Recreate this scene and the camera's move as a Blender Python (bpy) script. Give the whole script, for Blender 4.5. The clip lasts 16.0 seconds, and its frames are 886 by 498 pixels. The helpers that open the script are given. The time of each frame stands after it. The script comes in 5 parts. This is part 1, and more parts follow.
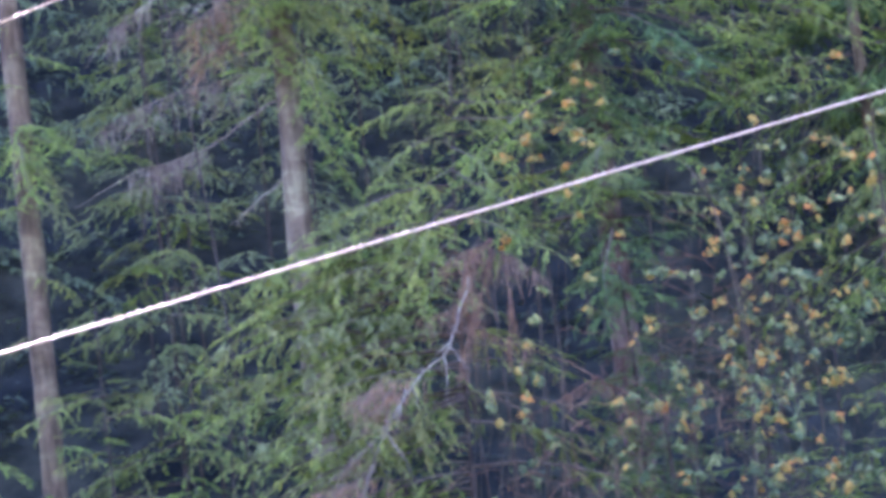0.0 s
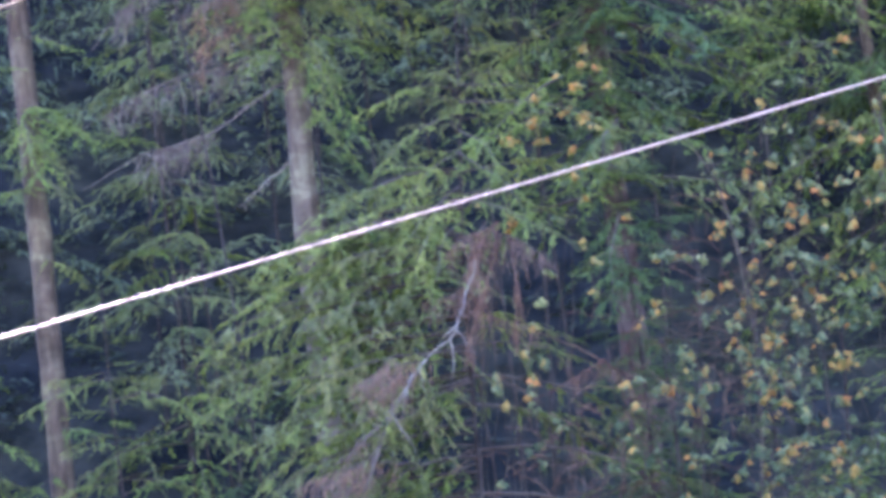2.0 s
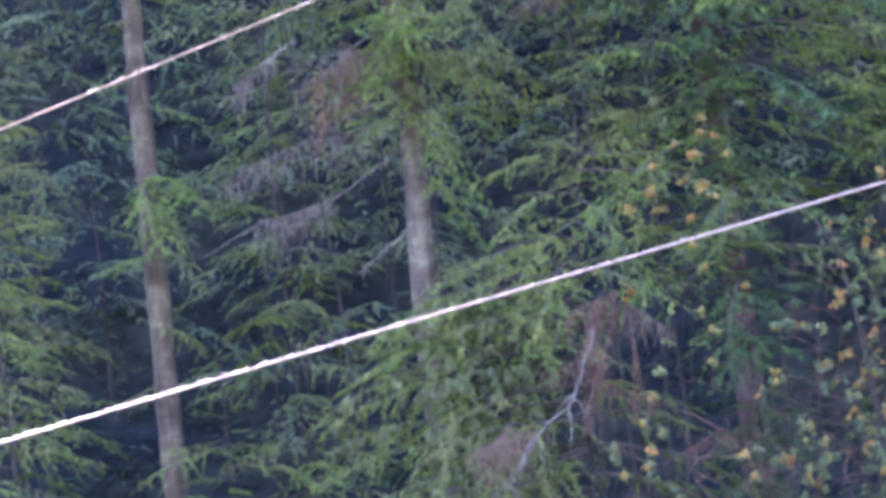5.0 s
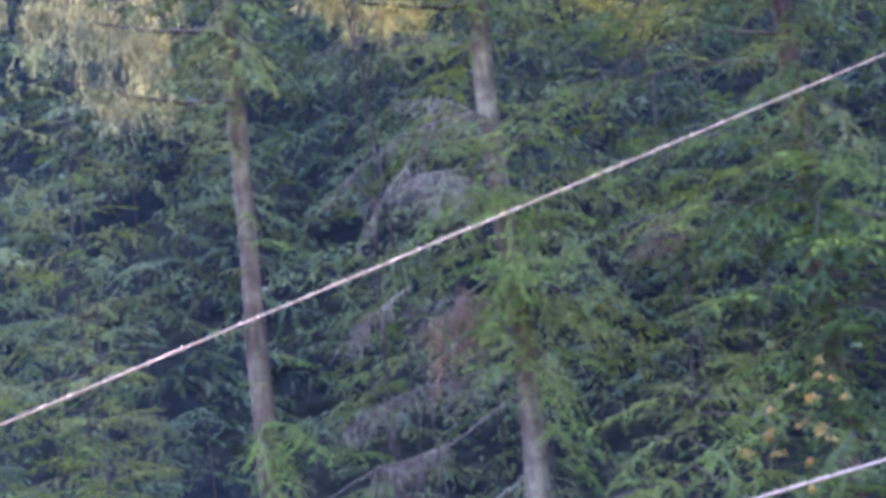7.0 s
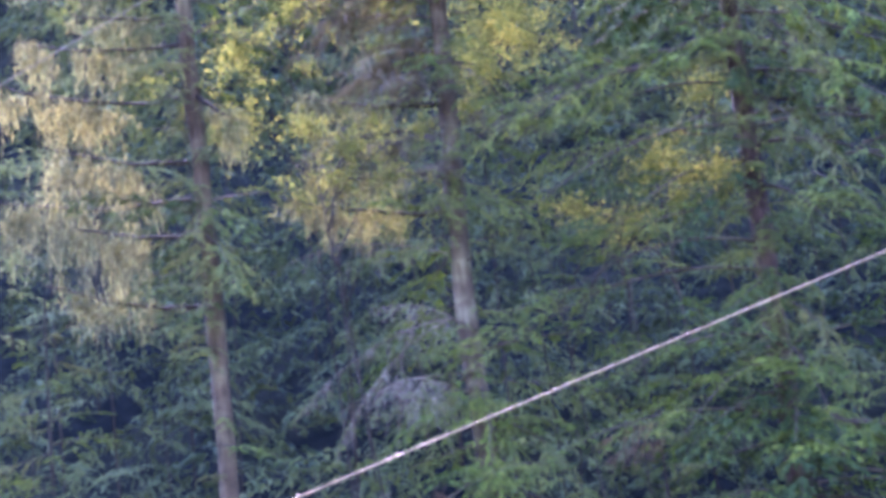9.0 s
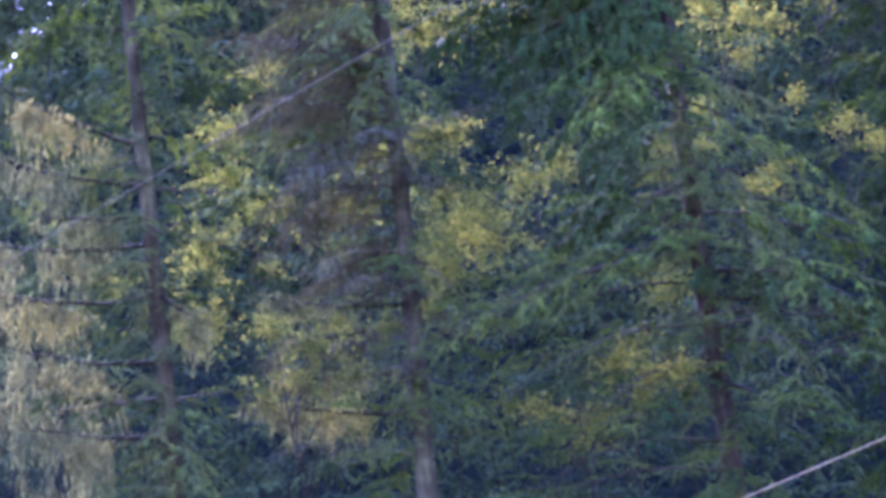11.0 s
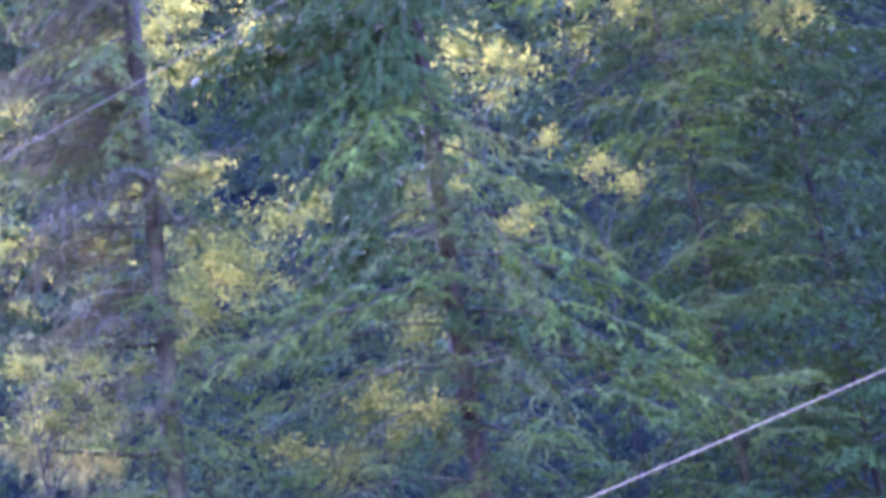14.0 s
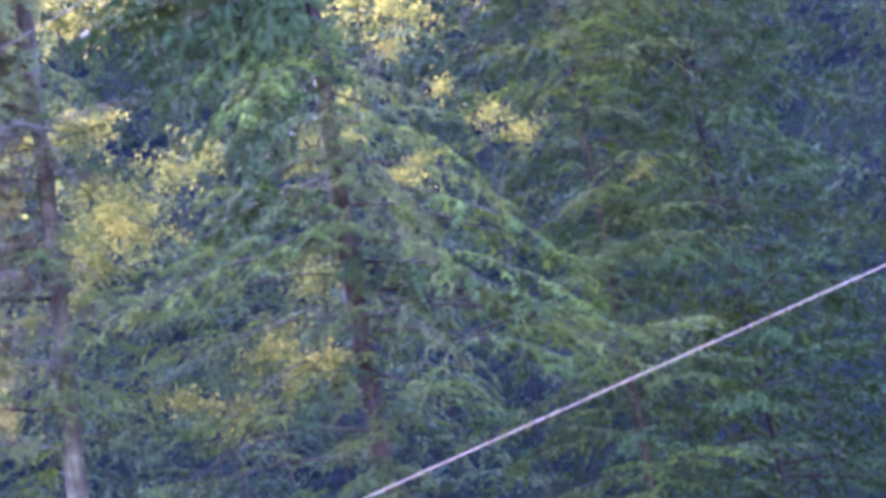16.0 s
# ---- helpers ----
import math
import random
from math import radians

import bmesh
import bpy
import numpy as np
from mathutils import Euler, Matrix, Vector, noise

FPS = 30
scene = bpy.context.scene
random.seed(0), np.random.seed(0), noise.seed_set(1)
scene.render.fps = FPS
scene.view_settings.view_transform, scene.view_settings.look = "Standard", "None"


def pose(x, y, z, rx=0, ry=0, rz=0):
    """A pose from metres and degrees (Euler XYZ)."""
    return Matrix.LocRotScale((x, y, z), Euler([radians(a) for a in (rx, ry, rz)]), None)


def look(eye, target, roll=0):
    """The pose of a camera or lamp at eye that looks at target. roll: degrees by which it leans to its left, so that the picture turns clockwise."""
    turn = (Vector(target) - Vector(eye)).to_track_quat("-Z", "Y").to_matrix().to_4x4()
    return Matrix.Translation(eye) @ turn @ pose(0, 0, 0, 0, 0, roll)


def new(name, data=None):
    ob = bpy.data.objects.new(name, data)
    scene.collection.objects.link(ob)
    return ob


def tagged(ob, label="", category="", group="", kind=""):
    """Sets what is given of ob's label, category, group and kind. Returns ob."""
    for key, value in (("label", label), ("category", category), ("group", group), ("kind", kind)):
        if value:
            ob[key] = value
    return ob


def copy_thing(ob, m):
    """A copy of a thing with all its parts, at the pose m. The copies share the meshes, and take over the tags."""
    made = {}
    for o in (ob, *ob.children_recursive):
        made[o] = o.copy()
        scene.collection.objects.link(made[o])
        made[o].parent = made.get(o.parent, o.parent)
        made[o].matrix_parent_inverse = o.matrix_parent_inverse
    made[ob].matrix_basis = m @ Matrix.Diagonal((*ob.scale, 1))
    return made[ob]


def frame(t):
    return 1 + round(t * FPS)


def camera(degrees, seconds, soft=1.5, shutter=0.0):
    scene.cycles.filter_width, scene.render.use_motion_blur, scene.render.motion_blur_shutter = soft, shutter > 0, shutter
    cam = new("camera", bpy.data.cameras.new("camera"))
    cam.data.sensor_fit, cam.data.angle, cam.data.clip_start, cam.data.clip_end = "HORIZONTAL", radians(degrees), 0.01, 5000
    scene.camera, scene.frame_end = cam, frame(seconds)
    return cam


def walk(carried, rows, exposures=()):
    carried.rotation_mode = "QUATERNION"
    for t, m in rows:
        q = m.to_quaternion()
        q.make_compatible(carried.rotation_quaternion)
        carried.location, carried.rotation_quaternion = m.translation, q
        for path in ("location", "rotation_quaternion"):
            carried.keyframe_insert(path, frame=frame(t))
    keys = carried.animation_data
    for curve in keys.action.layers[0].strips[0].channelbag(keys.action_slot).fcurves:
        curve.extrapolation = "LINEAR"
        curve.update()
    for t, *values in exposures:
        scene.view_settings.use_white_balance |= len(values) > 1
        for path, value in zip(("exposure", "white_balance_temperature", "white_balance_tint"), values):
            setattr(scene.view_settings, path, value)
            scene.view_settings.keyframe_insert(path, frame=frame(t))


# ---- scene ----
cam = camera(18.0, 16.0, soft=4.4)
EYE = (0.0, 0.0, 1.6)
# seconds, rise of the eye, yaw, pitch, lean
ROWS = [
    (0.0, 0.003, 0.000, 10.000, 6.035),
    (0.5, 0.003, -0.012, 9.837, 5.917),
    (1.0, 0.003, -0.001, 9.741, 5.934),
    (1.5, 0.002, 0.024, 9.836, 5.898),
    (2.0, 0.002, 0.171, 9.675, 5.886),
    (2.5, 0.002, 0.828, 9.720, 5.853),
    (3.0, 0.000, 1.296, 9.620, 5.847),
    (3.2, 0.002, 1.484, 9.564, 5.912),
    (5.3, 0.040, 3.038, 11.689, 5.170),
    (5.5, 0.044, 3.764, 12.041, 5.109),
    (6.0, 0.035, 4.905, 13.887, 4.868),
    (6.5, 0.027, 4.807, 15.603, 5.023),
    (7.0, 0.019, 4.436, 16.491, 5.286),
    (7.5, 0.016, 3.892, 17.047, 5.403),
    (8.0, 0.021, 3.824, 17.753, 5.450),
    (8.5, 0.019, 3.607, 19.350, 5.478),
    (9.0, 0.019, 3.563, 20.646, 5.514),
    (9.5, 0.019, 3.440, 21.760, 5.578),
    (10.0, 0.017, 3.289, 23.069, 5.687),
    (10.2, 0.024, 3.231, 23.694, 5.797),
    (12.3, 0.051, -0.195, 25.379, 6.501),
    (12.5, 0.045, -0.610, 25.697, 6.707),
    (13.0, 0.046, -1.746, 25.598, 7.187),
    (13.5, 0.047, -2.500, 25.143, 7.862),
    (14.0, 0.047, -3.274, 24.828, 8.171),
    (14.5, 0.036, -3.837, 25.215, 8.461),
    (15.0, 0.030, -4.449, 25.138, 8.673),
    (15.5, 0.022, -5.559, 24.521, 9.294),
    (16.0, 0.021, -5.456, 23.496, 9.702),
]
EXPOSURES = [(0.0, 4.7, 5140, 58), (5.5, 4.5, 5060, 59), (6.0, 4.33, 5060, 57), (7.0, 4.45, 4990, 61), (8.0, 4.42, 4900, 64), (9.5, 4.05, 4760, 66), (10.0, 3.64, 4650, 63), (12.5, 3.93, 4450, 67), (13.2, 4.28, 4430, 69), (14.0, 4.48, 4450, 71), (14.5, 4.45, 4500, 74), (15.2, 4.52, 4590, 74), (16.0, 4.66, 4690, 75)]
walk(cam, [(t, pose(EYE[0], EYE[1], EYE[2] + up, 0, 0, yaw) @ pose(0, 0, 0, 90 + pitch) @ pose(0, 0, 0, 0, 0, -lean)) for t, up, yaw, pitch, lean in ROWS], EXPOSURES)

# ---- daylight: a sun beyond the wooded ridge, open sky behind the viewer ----
SUN_ELEVATION, SUN_SIDE = 46.0, -20.0  # degrees up; degrees to the left of straight ahead
world = bpy.data.worlds.new("sky")
scene.world = world
world.use_nodes = True
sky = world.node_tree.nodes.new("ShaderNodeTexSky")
sky.sky_type = "NISHITA"
sky.sun_disc = False
sky.sun_elevation = radians(SUN_ELEVATION)
sky.sun_rotation = radians(SUN_SIDE)
world.node_tree.links.new(sky.outputs["Color"], world.node_tree.nodes["Background"].inputs["Color"])
world.node_tree.nodes["Background"].inputs["Strength"].default_value = 0.15
sun = new("sun", bpy.data.lights.new("sun", "SUN"))
sun.data.energy, sun.data.angle, sun.data.color = 2.0, radians(0.6), (1.0, 0.87, 0.66)
SUN_WAY = Vector((math.sin(radians(SUN_SIDE)) * math.cos(radians(SUN_ELEVATION)),
                  math.cos(radians(SUN_SIDE)) * math.cos(radians(SUN_ELEVATION)), math.sin(radians(SUN_ELEVATION))))
sun.matrix_world = look(SUN_WAY * 200, (0, 0, 0))


# ---- materials ----
def material(name, rough=0.8):
    m = bpy.data.materials.new(name)
    m.use_nodes = True
    nodes, links = m.node_tree.nodes, m.node_tree.links
    shader = nodes["Principled BSDF"]
    shader.inputs["Roughness"].default_value = rough
    return m, nodes, links, shader


def ramp(nodes, links, source, stops):
    r = nodes.new("ShaderNodeValToRGB")
    while len(r.color_ramp.elements) < len(stops):
        r.color_ramp.elements.new(0.5)
    for e, (p, c) in zip(r.color_ramp.elements, stops):
        e.position, e.color = p, (*c, 1)
    links.new(source, r.inputs["Fac"])
    return r.outputs["Color"]


def grain(nodes, links, scale, detail=4.0, stretch=None):
    c = nodes.new("ShaderNodeTexCoord")
    n = nodes.new("ShaderNodeTexNoise")
    n.inputs["Scale"].default_value, n.inputs["Detail"].default_value = scale, detail
    if stretch:
        k = nodes.new("ShaderNodeMapping")
        k.inputs["Scale"].default_value = stretch
        links.new(c.outputs["Object"], k.inputs["Vector"])
        links.new(k.outputs["Vector"], n.inputs["Vector"])
    else:
        links.new(c.outputs["Object"], n.inputs["Vector"])
    return n.outputs["Fac"]


def mixed(nodes, links, a, b, fac, mode="MIX"):
    x = nodes.new("ShaderNodeMix")
    x.data_type, x.blend_type = "RGBA", mode
    for socket, v in ((x.inputs[6], a), (x.inputs[7], b), (x.inputs[0], fac)):
        if isinstance(v, (int, float)):
            socket.default_value = v
        elif isinstance(v, tuple):
            socket.default_value = (*v, 1)
        else:
            links.new(v, socket)
    return x.outputs[2]


def leafy(name, dark, mid, light, through_light, rough=0.8, patch=1.3, per_object=False):
    """Foliage: colour by leaf and by patch, part of the light goes through."""
    m, nodes, links, shader = material(name, rough)
    if per_object:
        rnd = nodes.new("ShaderNodeObjectInfo").outputs["Random"]
    else:
        rnd = nodes.new("ShaderNodeNewGeometry").outputs["Random Per Island"]
    leaf = ramp(nodes, links, rnd, [(0.0, dark), (0.55, mid), (1.0, light)])
    tone = ramp(nodes, links, grain(nodes, links, patch, 3), [(0.3, (0.62, 0.66, 0.72)), (0.7, (1.25, 1.2, 1.05))])
    colour = mixed(nodes, links, leaf, tone, 1.0, "MULTIPLY")
    if not per_object:
        whole = ramp(nodes, links, nodes.new("ShaderNodeObjectInfo").outputs["Random"], [(0.0, (0.78, 0.85, 0.9)), (1.0, (1.2, 1.13, 0.95))])
        colour = mixed(nodes, links, colour, whole, 1.0, "MULTIPLY")
    links.new(colour, shader.inputs["Base Color"])
    shader.inputs["Specular IOR Level"].default_value = 0.02
    thin = nodes.new("ShaderNodeBsdfTranslucent")
    warm = mixed(nodes, links, colour, (1.14, 1.15, 0.68), 1.0, "MULTIPLY")
    links.new(warm, thin.inputs["Color"])
    blend = nodes.new("ShaderNodeMixShader")
    blend.inputs["Fac"].default_value = through_light
    links.new(shader.outputs["BSDF"], blend.inputs[1])
    links.new(thin.outputs["BSDF"], blend.inputs[2])
    links.new(blend.outputs["Shader"], nodes["Material Output"].inputs["Surface"])
    return m


def barky(name, dark, light, rough=0.9, scale=5.0, relief=0.5):
    m, nodes, links, shader = material(name, rough)
    shader.inputs["Specular IOR Level"].default_value = 0.08
    furrow = grain(nodes, links, scale, 6, (3.0, 3.0, 0.6))
    patch = grain(nodes, links, 0.9, 3)
    a = ramp(nodes, links, furrow, [(0.3, dark), (0.65, light)])
    lichen = ramp(nodes, links, patch, [(0.36, (0.66, 0.62, 0.56)), (0.5, (1, 1, 1)), (0.64, (1.45, 1.6, 1.4))])
    fleck = ramp(nodes, links, grain(nodes, links, 2.6, 6, (1.0, 1.0, 2.2)), [(0.47, (0.9, 0.87, 0.84)), (0.62, (1.25, 1.32, 1.25))])
    worn = mixed(nodes, links, mixed(nodes, links, a, lichen, 1.0, "MULTIPLY"), fleck, 1.0, "MULTIPLY")
    links.new(worn, shader.inputs["Base Color"])
    bump = nodes.new("ShaderNodeBump")
    bump.inputs["Strength"].default_value, bump.inputs["Distance"].default_value = relief, 0.03
    links.new(furrow, bump.inputs["Height"])
    links.new(bump.outputs["Normal"], shader.inputs["Normal"])
    return m


HEMLOCK = leafy("hemlock_needles", (0.042, 0.067, 0.015), (0.073, 0.107, 0.020), (0.146, 0.182, 0.031), 0.27)
FRESH = leafy("fresh_hemlock_needles", (0.059, 0.084, 0.021), (0.103, 0.132, 0.029), (0.200, 0.224, 0.048), 0.32)
# stands for foliage in deep shade: the dark is in the colour
SHADE = leafy("shade_coloured_needles", (0.026, 0.042, 0.015), (0.035, 0.057, 0.0175), (0.054, 0.081, 0.022), 0.12)
WEEPING = leafy("weeping_hemlock_needles", (0.055, 0.075, 0.019), (0.083, 0.105, 0.024), (0.138, 0.151, 0.034), 0.3)
SPRUCE = leafy("spruce_needles", (0.053, 0.075, 0.027), (0.082, 0.107, 0.033), (0.136, 0.142, 0.041), 0.34)
MOSSY = leafy("mossy_hanging_twigs", (0.058, 0.056, 0.029), (0.136, 0.127, 0.064), (0.30, 0.278, 0.126), 0.5)
# fern green taken near black; the hollow's shade is in the colour
UNDER = leafy("shade_darkened_fern_fronds", (0.014, 0.021, 0.015), (0.022, 0.033, 0.021), (0.034, 0.045, 0.027), 0.2)
THATCH = leafy("dusky_dead_twigs", (0.050, 0.045, 0.030), (0.074, 0.067, 0.044), (0.10, 0.090, 0.059), 0.2)
DRAPE = leafy("olive_hanging_twigs", (0.060, 0.068, 0.024), (0.089, 0.098, 0.032), (0.136, 0.138, 0.046), 0.25)
# haze put into the colour: lightened and blued for the lower rows
HAZED = leafy("haze_lifted_needles", (0.074, 0.098, 0.052), (0.089, 0.114, 0.059), (0.104, 0.128, 0.063), 0.5)
# darker copy for the upper rows, its blue standing in for shade
DISTANT = leafy("distant_needles", (0.046, 0.060, 0.031), (0.056, 0.073, 0.036), (0.068, 0.086, 0.040), 0.3)
BROWN = leafy("dead_needles", (0.088, 0.053, 0.030), (0.130, 0.080, 0.046), (0.182, 0.119, 0.071), 0.22)
MAPLE = leafy("green_maple_leaves", (0.040, 0.056, 0.024), (0.068, 0.088, 0.034), (0.135, 0.138, 0.052), 0.36)
GOLD = leafy("autumn_maple_leaves", (0.120, 0.115, 0.032), (0.21, 0.138, 0.030), (0.22, 0.096, 0.024), 0.36, per_object=True)
# yellow raised so clumps read as sunlit even where no sun reaches
BROAD = leafy("broad_leaves", (0.088, 0.108, 0.028), (0.165, 0.165, 0.040), (0.27, 0.235, 0.060), 0.6)
BARK = barky("conifer_bark", (0.024, 0.018, 0.0092), (0.058, 0.043, 0.0222), scale=3.5)
PALE_BARK = barky("pale_lichened_bark", (0.034, 0.0265, 0.0142), (0.066, 0.053, 0.030), scale=3.0, relief=0.4)
DARK_BARK = barky("deep_dark_bark", (0.010, 0.0082, 0.0056), (0.030, 0.024, 0.0165))
RED_BARK = barky("reddish_bark", (0.017, 0.0112, 0.0078), (0.050, 0.034, 0.0235))
RED_TWIG = barky("reddish_bare_twig", (0.036, 0.019, 0.0100), (0.084, 0.045, 0.025), scale=12)
TWIG = barky("living_twig", (0.022, 0.017, 0.0105), (0.052, 0.041, 0.026), scale=12)
GREY_TWIG = barky("dead_grey_twig", (0.055, 0.044, 0.029), (0.126, 0.101, 0.067), scale=12)
DEAD_WOOD = barky("weathered_dead_wood", (0.040, 0.033, 0.021), (0.086, 0.071, 0.047), scale=12)
STEM = barky("shrub_stem", (0.014, 0.0108, 0.0066), (0.034, 0.026, 0.016), scale=14)


def earth():
    m, nodes, links, shader = material("forest_floor", 0.95)
    # near-black floor: the shade beneath the trees is put into its colour
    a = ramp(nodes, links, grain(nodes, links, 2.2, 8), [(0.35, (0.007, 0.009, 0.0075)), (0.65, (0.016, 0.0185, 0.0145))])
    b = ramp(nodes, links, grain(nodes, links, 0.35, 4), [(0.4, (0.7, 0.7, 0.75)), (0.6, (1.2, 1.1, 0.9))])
    shade_tone = mixed(nodes, links, a, b, 1.0, "MULTIPLY")
    # unseen ground before the wood, made pale to bounce fill light up
    bounce_ground = ramp(nodes, links, grain(nodes, links, 1.1, 8), [(0.35, (0.13, 0.14, 0.07)), (0.65, (0.26, 0.24, 0.15))])
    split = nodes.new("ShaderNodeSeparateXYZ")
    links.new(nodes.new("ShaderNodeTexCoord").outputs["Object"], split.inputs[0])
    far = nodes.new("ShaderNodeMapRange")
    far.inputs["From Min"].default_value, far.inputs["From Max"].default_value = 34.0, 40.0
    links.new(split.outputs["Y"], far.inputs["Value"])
    links.new(mixed(nodes, links, bounce_ground, shade_tone, far.outputs["Result"]), shader.inputs["Base Color"])
    shader.inputs["Specular IOR Level"].default_value = 0.0
    return m


def metal(name, colour, rough):
    m, nodes, links, shader = material(name, rough)
    c = ramp(nodes, links, grain(nodes, links, 9.0, 5), [(0.3, tuple(0.75 * v for v in colour)), (0.7, colour)])
    links.new(c, shader.inputs["Base Color"])
    shader.inputs["Metallic"].default_value = 0.85
    return m


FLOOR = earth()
ALUMINIUM = metal("weathered_aluminium", (0.27, 0.205, 0.122), 0.33)
DULL = metal("dull_grey_strand", (0.14, 0.108, 0.06), 0.4)
COPPER = metal("pinkish_weathered_strand", (0.32, 0.215, 0.100), 0.34)


# ---- mesh helpers ----
def mesh_of(name, verts, faces, mat, smooth=False):
    me = bpy.data.meshes.new(name)
    me.from_pydata(np.asarray(verts).tolist(), [], [list(f) for f in faces])
    me.materials.append(mat)
    if smooth:
        me.polygons.foreach_set("use_smooth", [True] * len(me.polygons))
    me.update()
    return me


def blades_mesh(name, verts, mat):
    """A mesh from loose pointed blades, three vertices in a row each."""
    n = len(verts) // 3
    return mesh_of(name, verts, np.arange(3 * n).reshape(n, 3).tolist(), mat)


def part(name, me, parent, label="", m=None):
    ob = new(name, me)
    ob.parent = parent
    if m is not None:
        ob.matrix_basis = m
    return tagged(ob, label)


def thing(name, place, label, category, group="", kind=""):
    ob = new(name)
    ob.empty_display_size = 0.5
    ob.location = place
    return tagged(ob, label, category, group, kind)


def tube(points, radii, sides=6):
    """Vertices and faces of a tapered tube along a line."""
    pts = np.asarray(points, float)
    way = np.gradient(pts, axis=0)
    way /= np.linalg.norm(way, axis=1)[:, None] + 1e-9
    ref = np.array([0.31, 0.95, 0.05])
    a = np.cross(way, ref)
    a /= np.linalg.norm(a, axis=1)[:, None] + 1e-9
    b = np.cross(way, a)
    turn = np.linspace(0, 2 * np.pi, sides, endpoint=False)
    ring = a[:, None] * np.cos(turn)[None, :, None] + b[:, None] * np.sin(turn)[None, :, None]
    verts = (pts[:, None] + ring * np.asarray(radii, float)[:, None, None]).reshape(-1, 3)
    faces = []
    for i in range(len(pts) - 1):
        for j in range(sides):
            k = (j + 1) % sides
            faces.append((i * sides + j, i * sides + k, (i + 1) * sides + k, (i + 1) * sides + j))
    faces.append(tuple(range(sides))[::-1])
    faces.append(tuple((len(pts) - 1) * sides + j for j in range(sides)))
    return verts, faces


def joined(pieces):
    verts, faces, n = [], [], 0
    for v, f in pieces:
        verts.append(v)
        faces += [tuple(i + n for i in face) for face in f]
        n += len(v)
    return np.concatenate(verts), faces


def unit(v):
    return v / (np.linalg.norm(v, axis=-1, keepdims=True) + 1e-9)


def kites(p, d, length, width, rng):
    """Small pointed leaves: three vertices each, rolled at random round their own length."""
    d = unit(d)
    side = unit(np.cross(d, rng.normal(size=d.shape) * 0.35 + np.array([0, 0, 1.0])))
    l, w = length[:, None], width[:, None]
    out = np.stack([p + side * w * 0.5, p + d * l, p - side * w * 0.5], axis=1)
    return out.reshape(-1, 3)


# ---- branches: each lies along +x, up is +z, about one metre of length is one unit ----
def dead_spray_shape(rng, kind, length=3.0, step=0.105):
    """A dead or dying branch: bare drooping twigs on both sides, each with a few thin blades."""
    sag, bare = {"brown": (0.12, 0.35), "grey": (0.163, 0.25), "thatch": (0.10, 0.08)}[kind]
    s = np.linspace(0, 1, 9)
    line = np.stack([length * s, 0.018 * length * np.cumsum(rng.normal(size=9)), (0.22 if kind == "grey" else 0.10) * length * s - sag * length * 1.9 * s ** 2 + 0.02 * rng.normal(size=9)], axis=1)
    line[0] = 0
    wood = tube(line, (0.0055 if kind == "grey" else 0.0075) * length * (1 - s) + 0.004, 5)
    leaves = []
    count = int(np.linalg.norm(line[-1] - line[0]) / step)
    for j in range(2 * count):
        side = (-1) ** j
        u = (j // 2 + rng.uniform(0, 1)) / count
        if u < 0.1 or rng.uniform() < bare:
            continue
        p0 = np.array([np.interp(u, s, line[:, k]) for k in range(3)])
        reach = length * (0.31 * (1 - u) ** 0.7 * min(1.0, 0.35 + 2.2 * u) + 0.05) * rng.uniform(0.35, 1.4)
        lean_on = rng.uniform(0.6, 1.5)
        if kind == "grey":
            d0, sink = np.array([lean_on * 0.6, side * 0.5, -rng.uniform(0.25, 1.2)]), 0.6
        elif kind == "brown":
            d0, sink = np.array([lean_on * 0.6, side * 0.5, -rng.uniform(0.5, 1.2)]), 0.4
        else:
            d0, sink = np.array([lean_on, side, -rng.uniform(-0.05, 0.45)]), rng.uniform(0.25, 0.75)
        d0 = unit(d0)
        q = np.linspace(0, 1, 4)
        twig = p0 + d0 * reach * q[:, None] + np.array([0, 0, -1.0]) * (sink * reach * q ** 2)[:, None]
        leaves.append(kites(twig[:3], twig[1:] - twig[:3], np.linalg.norm(twig[1:] - twig[:3], axis=1) * 1.1, np.full(3, 0.0085), rng))
        n = max(2, int(reach / 0.056))
        v = np.repeat((np.arange(n) + rng.uniform(0, 1, n)) / n, 2)
        p = p0 + d0 * (reach * v)[:, None] + np.array([0, 0, -1.0]) * (sink * reach * v ** 2)[:, None]
        along = d0 + np.array([0, 0, -1.0]) * (2 * sink * v)[:, None]
        across = unit(np.cross(along, np.array([0, 0, 1.0]) + rng.normal(size=3) * 0.2))
        d = unit(along) * 1.1 + across * (np.tile([-1.0, 1.0], n) * rng.uniform(0.25, 0.7, 2 * n))[:, None] + np.array([0, 0, -0.22]) + rng.normal(size=(2 * n, 3)) * 0.16
        size = (0.16 - 0.06 * v) * rng.uniform(0.6, 1.25, 2 * n) * {"grey": 1.4, "brown": 1.25, "thatch": 1.3}[kind]
        leaves.append(kites(p, d, size, {"grey": np.full(2 * n, 0.0072), "brown": size * 0.12, "thatch": size * 0.11}[kind], rng))
    return np.concatenate(leaves), wood


